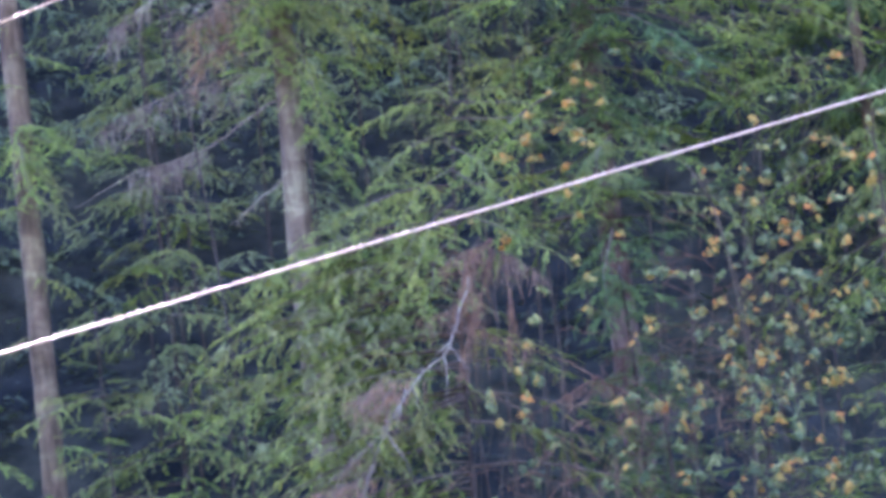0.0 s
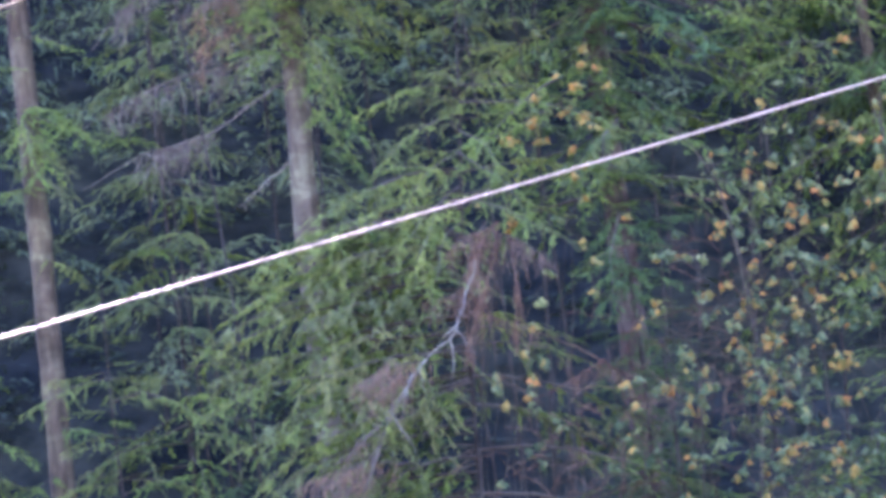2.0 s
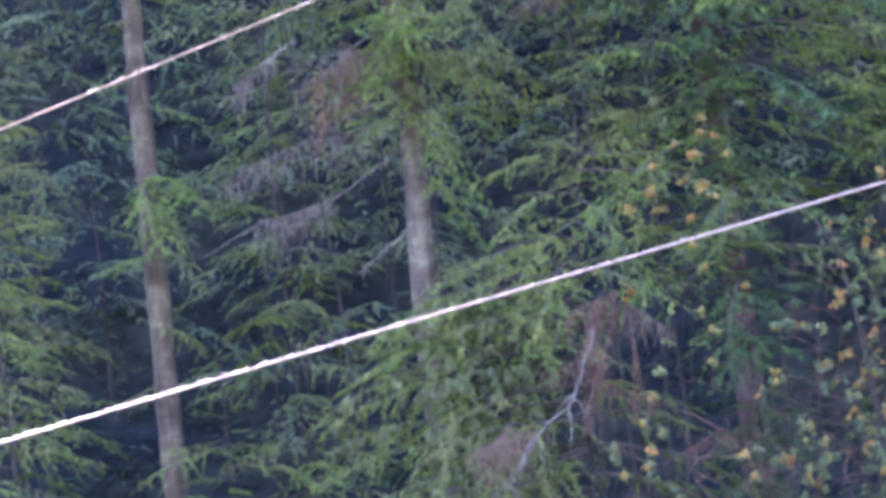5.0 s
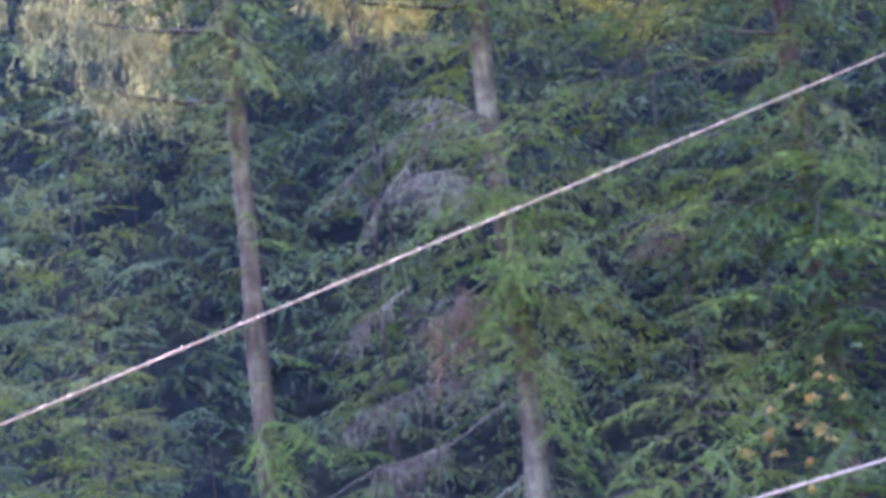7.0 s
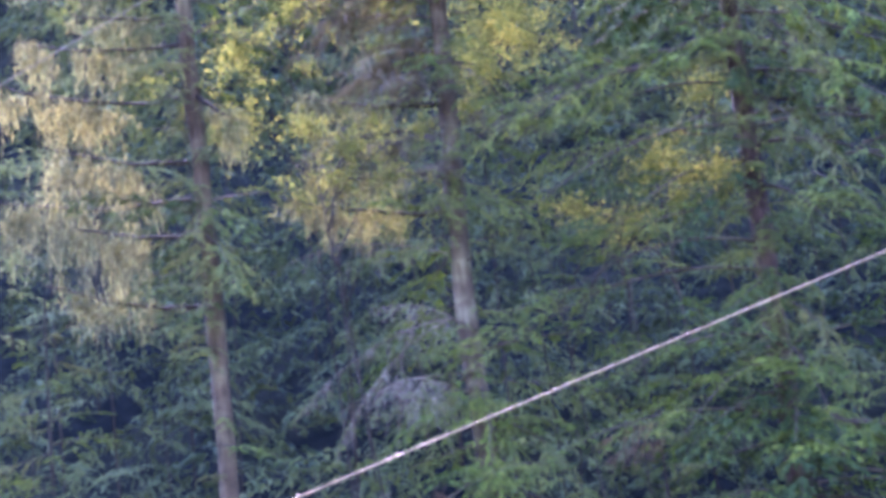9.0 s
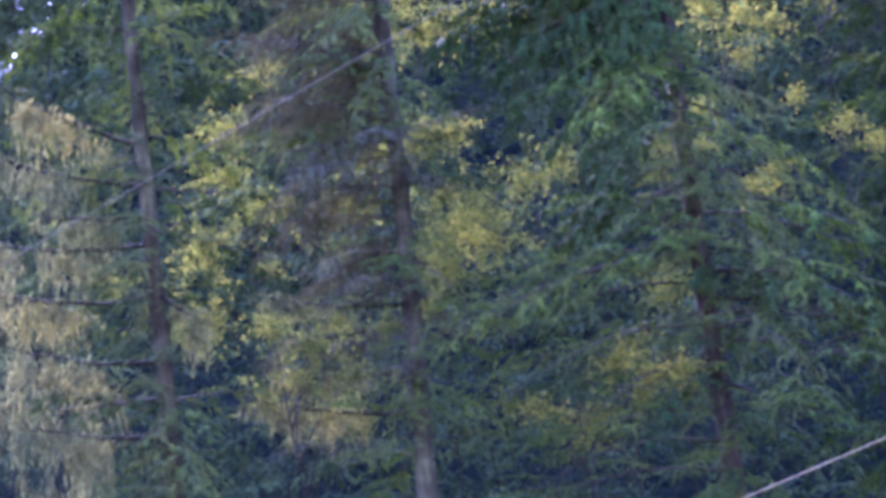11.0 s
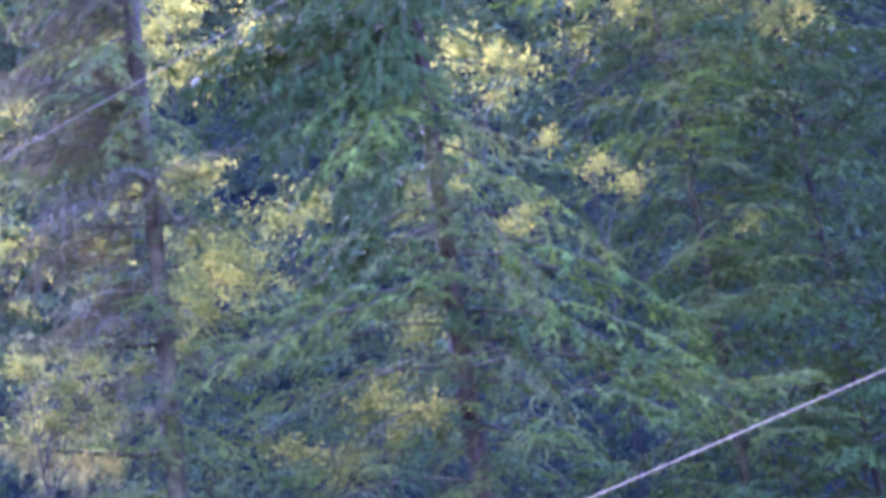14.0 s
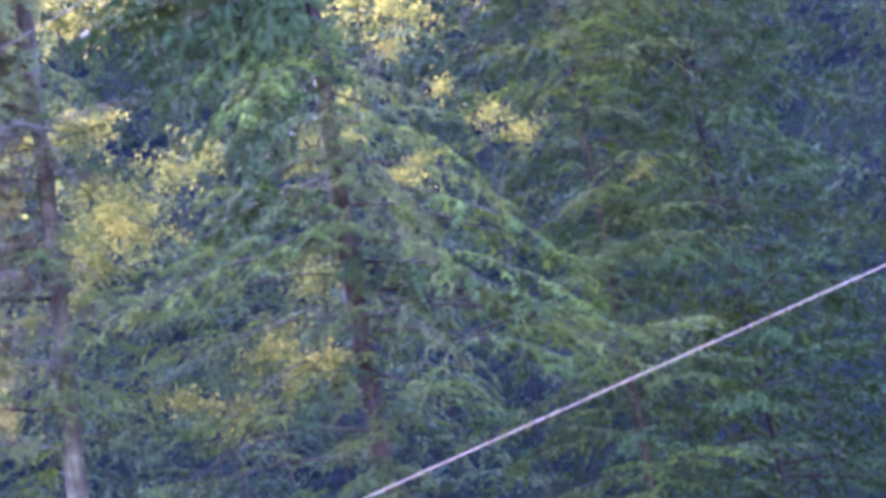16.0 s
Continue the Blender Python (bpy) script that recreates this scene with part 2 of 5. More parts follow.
def spray_shape(rng, kind, length=3.0):
    """A living branch: a main axis, irregular side axes, short twigs along all of them and a tuft of blades on each twig."""
    sag, fall, hang, blade = {"hemlock": (0.15, 0.34, 0.24, 0.86), "fresh": (0.17, 0.50, 0.40, 0.57), "fringe": (0.17, 0.50, 0.40, 0.57), "shade_spray": (0.15, 0.40, 0.30, 0.91),
                              "spruce": (0.12, 0.45, 0.40, 0.85), "hanging": (0.16, 0.62, 0.85, 0.92),
                              "weeping": (0.19, 0.60, 0.60, 0.78), "drape": (0.17, 0.75, 0.95, 0.78)}[kind]
    s = np.linspace(0, 1, 11)
    wander = np.cumsum(rng.normal(size=(11, 2)), axis=0) * 0.02 * length
    line = np.stack([length * s, wander[:, 0], 0.13 * length * s - sag * length * 1.7 * s ** 2 + 0.5 * wander[:, 1]], axis=1)
    line[0] = 0
    wood = [tube(line[::2], 0.0065 * length * (1 - s[::2]) + 0.004, 4)]
    axes = [(line, 0.62 if kind == "fringe" else 0.4)]
    u, side = 0.42 if kind == "fringe" else 0.12, 1
    while u < 0.97:
        start = np.array([np.interp(u, s, line[:, k]) for k in range(3)])
        reach = length * (0.36 * (1 - u) ** 0.65 * min(1.0, 0.4 + 1.8 * u) + 0.07) * rng.uniform(0.5, 1.3)
        turn = side * radians(rng.uniform(28, 72))
        way = np.array([math.cos(turn), math.sin(turn), rng.normal() * 0.10])
        bow = np.array([-way[1], way[0], 0]) * rng.normal() * 0.14 - np.array([0, 0, fall * rng.uniform(0.5, 1.5)])
        axes.append((start + (way * s[:, None] + bow * (s ** 2)[:, None]) * reach + rng.normal(size=(11, 3)) * 0.008, 0.04))
        u += rng.uniform(0.035, 0.10)
        side = -side if rng.uniform() < 0.85 else side
    leaves = []
    for axis, bare in axes:
        span = np.linalg.norm(axis[-1] - axis[0])
        n = max(6, int(2 * span / (0.034 if kind in ("fresh", "fringe") else 0.060 if kind in ("weeping", "drape") else 0.068)))
        v = np.sort(rng.uniform(bare, 1.0, n))
        v = v[rng.uniform(size=n) > 0.10]
        n = len(v)
        p = np.stack([np.interp(v, s, axis[:, k]) for k in range(3)], axis=1)
        run = unit(np.stack([np.interp(np.minimum(1, v + 0.06), s, axis[:, k]) - np.interp(np.maximum(0, v - 0.06), s, axis[:, k]) for k in range(3)], axis=1))
        across = unit(np.cross(run, np.array([0, 0, 1.0]) + rng.normal(size=(n, 3)) * 0.18)) * np.where(rng.uniform(size=n) < 0.5, -1, 1)[:, None]
        d = unit(run * rng.uniform(0.5, 1.4, n)[:, None] + across * rng.uniform(0.35, 1.1, n)[:, None] + np.array([0, 0, -hang]) * rng.uniform(0.2, 1.6, n)[:, None] + rng.normal(size=(n, 3)) * 0.12)
        size = blade * rng.uniform(0.09, 0.24, n) * (1.15 - 0.55 * v) * (1.3 if kind == "hanging" else 1.0)
        slim = 0.52 if blade < 0.7 else 0.68 if blade < 0.8 else 0.8
        leaves.append(kites(p, d, size, size * slim * rng.uniform(0.20, 0.34, n), rng))
        for k in range(2):
            w = rng.uniform(0.15, 0.8, n)
            q = p + d * (size * w)[:, None]
            out = unit(d + across * (rng.uniform(0.3, 0.9, n) * (1 if k % 2 else -1))[:, None] + np.array([0, 0, -0.5 * hang]) + rng.normal(size=(n, 3)) * 0.15)
            small = size * rng.uniform(0.35, 0.7, n)
            leaves.append(kites(q, out, small, small * slim * rng.uniform(0.32, 0.52, n), rng))
    return np.concatenate(leaves), joined(wood)


NEEDLES = {"hemlock": HEMLOCK, "spruce": SPRUCE, "brown": BROWN, "grey": GREY_TWIG, "dark": HAZED, "distant": DISTANT, "weeping": WEEPING, "hanging": SHADE, "fresh": FRESH, "shade_spray": SHADE, "thatch": THATCH, "drape": DRAPE, "fringe": FRESH}
rng = np.random.default_rng(7)
BRANCHES = {}
for kind, many in (("hemlock", 7), ("spruce", 6), ("weeping", 6), ("hanging", 5), ("fresh", 7), ("shade_spray", 5), ("brown", 4), ("grey", 6), ("thatch", 5), ("drape", 6), ("fringe", 7)):
    BRANCHES[kind] = []
    for i in range(many):
        leaves, (wv, wf) = dead_spray_shape(rng, kind) if kind in ("brown", "grey", "thatch") else spray_shape(rng, kind)
        BRANCHES[kind].append((blades_mesh("foliage", leaves, NEEDLES[kind]), mesh_of("branch", wv, wf, GREY_TWIG if kind == "grey" else TWIG)))


def aim(base, heading, pitch, size, roll=0.0):
    """The pose of a branch: heading in degrees round the trunk (0: along x, 90: away from the viewer), pitch up."""
    return Matrix.Translation(base) @ Euler((radians(roll), radians(-pitch), radians(heading))).to_matrix().to_4x4() @ Matrix.Diagonal((size, size, size, 1))


def add_branch(tree, kind, base, heading, pitch, reach, r, label=""):
    """One limb with its foliage; reach is its length in metres, base is in the world."""
    foliage, wood = BRANCHES[kind][r.integers(len(BRANCHES[kind]))]
    m = aim(Vector(base) - tree.location, heading, pitch, reach / 3.0, r.uniform(-15, 15))
    limb = part("branch", wood, tree, label, m)
    part("foliage", foliage, limb)
    return limb


def trunk_line(base, top, bend, r, n=26, kinks=()):
    """A leaning stem with a slow bend. kinks: heights and the way by which the stem strays there."""
    s = np.linspace(0, 1, n)
    b, t = np.array(base), np.array(top)
    line = b + (t - b) * s[:, None]
    line[:, 0] += bend * np.sin(np.pi * s) + 0.04 * np.sin(9 * s + r.uniform(0, 6))
    line[:, 1] += 0.05 * np.sin(7 * s + r.uniform(0, 6))
    if kinks:
        line[:, 0] += np.interp(line[:, 2], [k[0] for k in kinks], [k[1] for k in kinks])
    return s, line


def trunk_mesh(line, s, foot, tip, mat, r):
    radii = foot + (tip - foot) * s + 0.12 * foot * np.exp(-s * 25)
    v, f = tube(line, radii, 14)
    v = v + r.normal(size=v.shape) * min(0.02, 0.12 * foot)
    return mesh_of("trunk", v, f, mat, True)


def conifer(name, label, base, top, foot, tip, mat, seed, low, high, spread, kinds, per_metre, bend=0.0, tilt=(5, -18), avoid=None, group="", kinks=()):
    """A standing conifer. low, high: heights between which it has limbs; spread: their lengths at those heights."""
    r = np.random.default_rng(seed)
    base = (base[0], base[1], hill(base[0], base[1]) - 0.3)
    tree = thing(name, base, label, "tree", group)
    s, line = trunk_line(base, top, bend, r, 40, kinks)
    local = line - np.array(base)
    part("trunk", trunk_mesh(local, s, foot, tip, mat, r), tree)
    z, heading = low, r.uniform(0, 360)
    while z < high:
        k = (z - low) / (high - low)
        reach = (spread[0] + (spread[1] - spread[0]) * k) * r.uniform(0.65, 1.15)
        at = np.array([np.interp(z, line[:, 2], line[:, i]) for i in range(3)])
        a = heading % 360
        if 35 < a < 145 and r.uniform() < 0.7:
            pass  # most limbs that face away from the camera are left out
        elif avoid is None or not (avoid[0] < a < avoid[1] and avoid[2] < z < avoid[3]):
            add_branch(tree, kinds[r.integers(len(kinds))], at, a, tilt[1] + (tilt[0] - tilt[1]) * k + r.uniform(-9, 9), reach, r)
        heading += 137.5 + r.uniform(-25, 25)
        z += r.uniform(0.6, 1.4) / per_metre
    return tree, line, r


def limb(tree, kind, base, tip, r, label=""):
    """A limb from a point on the trunk to the place of its tip."""
    d = Vector(tip) - Vector(base)
    flat = math.hypot(d.x, d.y)
    heading, pitch = math.degrees(math.atan2(d.y, d.x)), math.degrees(math.atan2(d.z, flat))
    return add_branch(tree, kind, base, heading, pitch + 4.5 * math.cos(radians(pitch)), d.length, r, label)


def layer(tree, base, tip, r, kind="hemlock", n=7):
    """A long limb that carries several loose sprays one beside the other."""
    b, t = np.array(base), np.array(tip)
    s = np.linspace(0, 1, 9)
    d = t - b
    line = b + d * s[:, None] + np.array([0, 0, 0.09 * np.linalg.norm(d)]) * (4 * s * (1 - s))[:, None]
    v, f = tube(line - np.array(tree.location), 0.032 * (1.05 - s) + 0.004, 5)
    part("branch", mesh_of("branch", v, f, TWIG, True), tree)
    heading = math.degrees(math.atan2(d[1], d[0]))
    for i in range(n):
        u = min(0.97, 0.3 + 0.72 * (i + r.uniform(0, 1)) / n)
        p = [float(np.interp(u, s, line[:, k])) for k in range(3)]
        # some lower sprays take the brighter needles to read as lit
        add_branch(tree, "fresh" if kind == "hemlock" and base[2] < 24 and r.uniform() < 0.45 else kind, p, heading + (-1) ** i * r.uniform(5, 60) * (1.1 - u), r.uniform(-26, 6), r.uniform(1.2, 2.1) * (1.25 - 0.4 * u), r)


def arch(base, tip, rise=0.10):
    """Seven points of a limb that leaves level, then bends down to its tip."""
    b, t = np.array(base), np.array(tip)
    s = np.linspace(0, 1, 7)
    return b + (t - b) * s[:, None] + np.array([0, 0, rise * np.linalg.norm(t - b)]) * (4 * s * (1 - s) ** 0.8)[:, None]


def dead_branch(tree, points, r, drop=0.75, hang=(0.22, 0.95), dense=15, wood=0.013, mat=None):
    """A bare dead limb along points, hung with lacy twigs."""
    p = np.array(points)
    s = np.linspace(0, 1, 20)
    k = np.linspace(0, 1, len(p))
    line = np.stack([np.interp(s, k, p[:, i]) for i in range(3)], axis=1)
    for _ in range(2):
        line[1:-1] = (line[:-2] + 2 * line[1:-1] + line[2:]) / 4
    line += r.normal(size=line.shape) * 0.012
    line -= np.array(tree.location)
    v, f = tube(line, wood * (1.08 - s) + 0.003, 5)
    ob = part("branch", mesh_of("branch", v, f, mat or GREY_TWIG, True), tree, "rusty dead branch with drooping twigs" if mat else "bare grey dead branch with lacy drooping twigs")
    out, q = [], np.linspace(0, 1, 5)
    bunches = np.sort(r.uniform(hang[0], hang[1], max(3, int(2.0 * np.linalg.norm(p[-1] - p[0])))))
    weight = r.uniform(0.45, 1.25, len(bunches))
    for i in range(int(0.5 * dense * np.linalg.norm(p[-1] - p[0]))):
        pick = r.integers(len(bunches))
        u = min(0.99, max(0.05, bunches[pick] + r.normal() * 0.055))
        at = np.array([np.interp(u, s, line[:, j]) for j in range(3)])
        run = unit(line[min(19, int(u * 19) + 1)] - line[max(0, int(u * 19) - 1)])
        size = drop * weight[pick] * r.uniform(0.35, 1.1) ** 1.6 * min(1.0, 2.2 * (1.08 - u))
        way = run * r.uniform(0.1, 0.9) + r.normal(size=3) * 0.28 + np.array([0, 0, -0.35])
        twig = at + way * size * 0.6 * q[:, None] + np.array([0, 0, -0.75 * size]) * (q ** 1.7)[:, None] + r.normal(size=(5, 3)) * 0.014
        d = twig[1:] - twig[:-1]
        out.append(kites(twig[:-1], d, np.linalg.norm(d, axis=1) * 1.25, np.full(4, 0.011), r))
        n = int(10 + 14 * size)
        w = r.uniform(0.1, 1.0, n)
        start = np.stack([np.interp(w, q, twig[:, j]) for j in range(3)], axis=1)
        fine = unit(d[-1]) * 0.5 + r.normal(size=(n, 3)) * 0.55 + np.array([0, 0, -0.45])
        out.append(kites(start, fine, r.uniform(0.07, 0.2, n), np.full(n, 0.0062), r))
    part("foliage", blades_mesh("foliage", np.concatenate(out), mat or GREY_TWIG), ob)


def moss_limb(tree, base, tip, drop, r):
    """A dark level limb with ragged tufts of pale moss and dead twigs hanging from it."""
    b, t = np.array(base), np.array(tip)
    s = np.linspace(0, 1, 14)
    span = np.linalg.norm(t - b)
    line = b + (t - b) * s[:, None] - np.array([0, 0, 0.05 * span]) * (4 * s * (1 - s))[:, None]
    line[1:] += np.cumsum(r.normal(size=(13, 3)) * 0.018, axis=0)
    line -= np.array(tree.location)
    v, f = tube(line, 0.040 * (1.1 - s) + 0.010, 6)
    ob = part("branch", mesh_of("branch", v, f, DARK_BARK, True), tree, "dark bare limb hung with ragged pale moss")
    out = []
    for n in range(int(5.0 * span) + 2):
        u = r.uniform(0.32, 1.0)
        at = np.array([np.interp(u, s, line[:, j]) for j in range(3)])
        size = drop * (0.4 + 2.4 * r.uniform(0, 1) ** 1.7)
        at[2] -= r.uniform(0.0, 0.45) * drop
        wide = r.uniform(0.04, 0.17)
        lean = r.normal(size=2) * 0.10
        for m in range(int(6 + 13 * size)):
            p = at + np.array([r.normal() * wide, r.normal() * wide, r.normal() * 0.10])
            k = 7
            q = np.linspace(0, 1, k + 1)
            strand = p + np.array([lean[0] + r.normal() * 0.07, lean[1] + r.normal() * 0.07, -1.0]) * size * r.uniform(0.2, 1.0) * q[:, None] + r.normal(size=(k + 1, 3)) * 0.02
            d = strand[1:] - strand[:-1] + r.normal(size=(k, 3)) * 0.022
            out.append(kites(strand[:-1], d, r.uniform(0.09, 0.26, k), r.uniform(0.012, 0.030, k), r))
    part("moss", blades_mesh("moss", np.concatenate(out), MOSSY), ob, "ragged pale yellow-green moss")
    return ob


def on(line, z):
    return tuple(float(np.interp(z, line[:, 2], line[:, i])) for i in range(3))


# ---- the hillside ----
def hill(x, y):
    rise = max(0.0, y - 40.0)
    crest = 112.0 + 14.0 * max(0.0, min(1.0, (x + 2.0) / 12.0))  # crest raised on the right to close sky gaps in the camera's view
    z = 0.012 * min(rise, 14) ** 2 + 1.05 * max(0.0, min(y, crest) - 49) - 0.05 * max(0.0, min(y - crest, 400))
    z *= max(0.75, min(1.0, 1.0 - (-x - 20.0) / 60.0))
    z += 0.5 * noise.noise(Vector((x * 0.11, y * 0.11, 0.3))) * min(1.0, rise / 12)
    return z


def build_ground():
    xs = np.concatenate([np.linspace(-1500, -90, 12), np.linspace(-80, 80, 65), np.linspace(90, 1500, 12)])
    ys = np.concatenate([np.linspace(-1500, -30, 12), np.linspace(-20, 36, 15), np.linspace(38, 134, 82), np.linspace(140, 1800, 20)])
    verts = [(x, y, hill(x, y)) for y in ys for x in xs]
    w = len(xs)
    faces = [(j * w + i, j * w + i + 1, (j + 1) * w + i + 1, (j + 1) * w + i) for j in range(len(ys) - 1) for i in range(w - 1)]
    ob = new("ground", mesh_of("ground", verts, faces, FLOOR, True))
    tagged(ob, "pale foreground added for bounce light, then a steep wooded hillside floor coloured dark for shade", "ground", kind="structure")


build_ground()


# ---- the forest behind: a few grown shapes, repeated up the slope ----
def far_conifer(seed, height, spread, keep=0.12, coarse=2.2, kind="dark"):
    r = np.random.default_rng(seed)
    shapes = []
    for _ in range(4):
        v = spray_shape(r, "shade_spray")[0].reshape(-1, 3, 3)
        v = v[r.uniform(size=len(v)) < keep]
        c = v.mean(axis=1, keepdims=True)
        shapes.append((c + (v - c) * coarse * r.uniform(0.7, 1.2, len(v))[:, None, None]).reshape(-1, 3))
    tree = thing("conifer", (0, 0, 0), "tall hemlock up the slope, shade and haze in its needle colour", "tree", "trees of the forest behind")
    s, line = trunk_line((0, 0, -1.0), (0.5 * r.normal(), 0.3, height), 0.1, r, 14)
    part("trunk", trunk_mesh(line, s, 0.03, 0.008, DARK_BARK, r), tree)
    out, z, heading = [], 0.8, 0.0
    while z < height - 0.3:
        k = z / height
        reach = (spread * (1 - k) ** 0.45 + 0.7) * r.uniform(0.6, 1.15)
        m = aim(on(line, z), heading, -14 + 16 * k + r.uniform(-9, 9), reach / 3.0, r.uniform(-12, 12))
        v = shapes[r.integers(4)]
        mm = np.array(m)
        out.append(v @ mm[:3, :3].T + mm[:3, 3])
        heading += 137.5 + r.uniform(-25, 25)
        z += r.uniform(0.26, 0.56)
    crown = part("crown", blades_mesh("crown", np.concatenate(out), NEEDLES[kind]), tree)
    return tree


def forest():
    r = np.random.default_rng(21)
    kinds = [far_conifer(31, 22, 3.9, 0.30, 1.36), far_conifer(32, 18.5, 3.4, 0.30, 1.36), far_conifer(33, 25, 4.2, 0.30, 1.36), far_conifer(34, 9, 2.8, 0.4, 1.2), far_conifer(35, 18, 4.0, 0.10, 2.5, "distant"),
             far_conifer(36, 20, 4.2, 0.10, 2.5, "distant"), far_conifer(37, 23.5, 4.8, 0.07, 3.8, "distant"), far_conifer(38, 17, 4.2, 0.25, 1.5, "shade_spray"), far_conifer(39, 13, 3.6, 0.3, 1.4, "shade_spray")]
    used = set()
    for row, (y, gap) in enumerate(((54.5, 3.0), (58.5, 3.6), (63, 3.6), (68, 3.8), (74, 4.0), (82, 4.6), (91, 5.0), (100, 4.6), (108, 2.4), (111, 2.0), (114.5, 2.0))):
        x = -0.31 * y + r.uniform(0, gap)
        while x < 0.29 * y + 2:
            xx, yy = x + r.uniform(-1, 1), y + r.uniform(-2.4, 2.4)
            x += gap * r.uniform(0.75, 1.25)
            if row == 0 and -2.0 < xx < 9.0:
                continue  # a bare hollow
            i = 3 if row == 0 and r.uniform() < 0.75 else int(r.integers(3)) if row < 2 else 4 + int(r.integers(2)) if row < 5 else 6
            if xx < -10.5 - 0.34 * (yy - 50) and row < 4 and i != 3:
                i = 1  # lower trees here, chosen to let the sun reach the mossy limbs
            if -0.040 < xx / yy < -0.028 and row >= 4:
                continue  # a notch where the sky shows
            # right-hand trees take the darker needles, shade put into colour
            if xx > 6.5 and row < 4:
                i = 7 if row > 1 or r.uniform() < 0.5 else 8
            m = Matrix.Translation((xx, yy, hill(xx, yy))) @ Euler((0, 0, r.uniform(0, 6.28))).to_matrix().to_4x4()
            if i in used:
                ob = copy_thing(kinds[i], m)
            else:
                ob = kinds[i]
                ob.matrix_basis = m
                used.add(i)
            k = r.uniform(0.85, 1.12)
            ob.scale = (k, k, k)


forest()

def undergrowth():
    """Ferns and low brush over the slope."""
    r = np.random.default_rng(41)
    quads = []
    for n in range(800):
        x, y = r.uniform(-16, 16), r.uniform(41, 64)
        c = np.array([x, y, hill(x, y)])
        k = 34
        turn = r.uniform(0, 2 * np.pi, k)
        lift = r.uniform(0.2, 1.3, k)
        way = np.stack([np.cos(turn), np.sin(turn), lift], axis=1)
        size = r.uniform(0.35, 1.0)
        p = c + way * r.uniform(0.05, 0.75, k)[:, None] * size
        quads.append(kites(p, way + np.array([0, 0, -0.8]), r.uniform(0.25, 0.5, k) * size, r.uniform(0.05, 0.11, k) * size, r))
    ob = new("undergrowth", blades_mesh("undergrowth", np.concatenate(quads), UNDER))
    tagged(ob, "green ferns and low brush on the slope, darkened for shade", "undergrowth", kind="stuff")


undergrowth()

# ---- the large trees at the edge of the wood ----
spruce, LINE, r1 = conifer("spruce", "tall spruce with grey-brown trunk and hanging mossy branches", (-7.2, 50.0, 3.6), (-8.19, 50.0, 38.0), 0.25, 0.09, BARK, 1,
                           19.3, 25.5, (2.6, 2.8), ["spruce", "drape", "spruce", "shade_spray"], 2.4, bend=0.06, tilt=(4, -8), avoid=(228, 360, 5, 21))
hemlock, LINE2, r2 = conifer("hemlock", "tall hemlock with pale bark and bare lower limbs", (-2.46, 50.5, 4.0), (-2.96, 50.5, 38.0), 0.29, 0.10, PALE_BARK, 2,
                             14.2, 22, (2.8, 3.2), ["hemlock", "spruce", "weeping", "hemlock", "grey"], 4.0, tilt=(4, -10), avoid=(245, 300, 18.0, 28),
                             kinks=((10.0, 0.0), (14.4, 0.12), (19.5, -0.12), (24.0, -0.03), (31.0, 0.0)))
great, LINE3, r3 = conifer("hemlock", "broad hemlock with reddish trunk and heavy drooping branches", (3.12, 50.0, 3.6), (2.83, 50.0, 39.0), 0.28, 0.12, RED_BARK, 3,
                           10.5, 18, (4.2, 4.0), ["hemlock", "hemlock", "spruce", "shade_spray"], 5.2, tilt=(-11, -20))
young, LINE4, r4 = conifer("hemlock", "young bright green hemlock with layered feathery branches", (-0.2, 46.0, 1.0), (0.51, 46.0, 14.9), 0.06, 0.006, DARK_BARK, 4,
                           3.5, 14.6, (4.4, 0.7), ["fringe", "fresh", "drape", "weeping"], 11.0, tilt=(12, -16), avoid=(258, 360, 2.0, 11.3))
conifer("hemlock", "slender fresh green hemlock at the wood's edge", (-9.54, 47.5, 1.5), (-10.01, 47.5, 15.4), 0.05, 0.015, DARK_BARK, 5,
                          3.5, 15, (3.6, 0.8), ["hemlock", "fresh", "hemlock"], 9.0, tilt=(12, -16))
low, LINE6, r6 = conifer("hemlock", "small green hemlock below the tall spruce", (-5.89, 47.0, 1.2), (-5.98, 47.0, 9.6), 0.035, 0.01, DARK_BARK, 6,
                         2.5, 9.2, (2.6, 0.6), ["fresh", "hemlock"], 8.0, tilt=(12, -16))
right, LINE7, r7 = conifer("hemlock", "layered hemlock with deep shade put into its needle colour", (11.6, 55.0, 7.4), (11.2, 55.0, 37.0), 0.1, 0.02, DARK_BARK, 7,
                           13.0, 35, (5.0, 3.0), ["shade_spray", "shade_spray", "hanging"], 6.5, tilt=(4, -16))
conifer("hemlock", "young green hemlock in a thicket beside the spruce", (-12.6, 48.5, 2.2), (-12.8, 48.5, 16.4), 0.06, 0.02, DARK_BARK, 9,
                          5.0, 16.0, (3.6, 0.8), ["hemlock", "weeping"], 9.0, tilt=(8, -18))
conifer("hemlock", "grey-green hemlock with drooping twigs beside the tall spruce", (-11.0, 51.5, 5.0), (-11.2, 51.5, 21.0), 0.06, 0.02, DARK_BARK, 16,
                             8.0, 20.5, (3.2, 1.0), ["hemlock", "drape", "spruce"], 6.5, tilt=(4, -16))
conifer("hemlock", "dim blue-green hemlock between the tall trunks", (-5.3, 53.0, 5.6), (-5.5, 53.0, 19.0), 0.05, 0.02, DARK_BARK, 10,
                           7.0, 18.6, (3.0, 0.9), ["spruce", "hemlock"], 6.0, tilt=(6, -16))
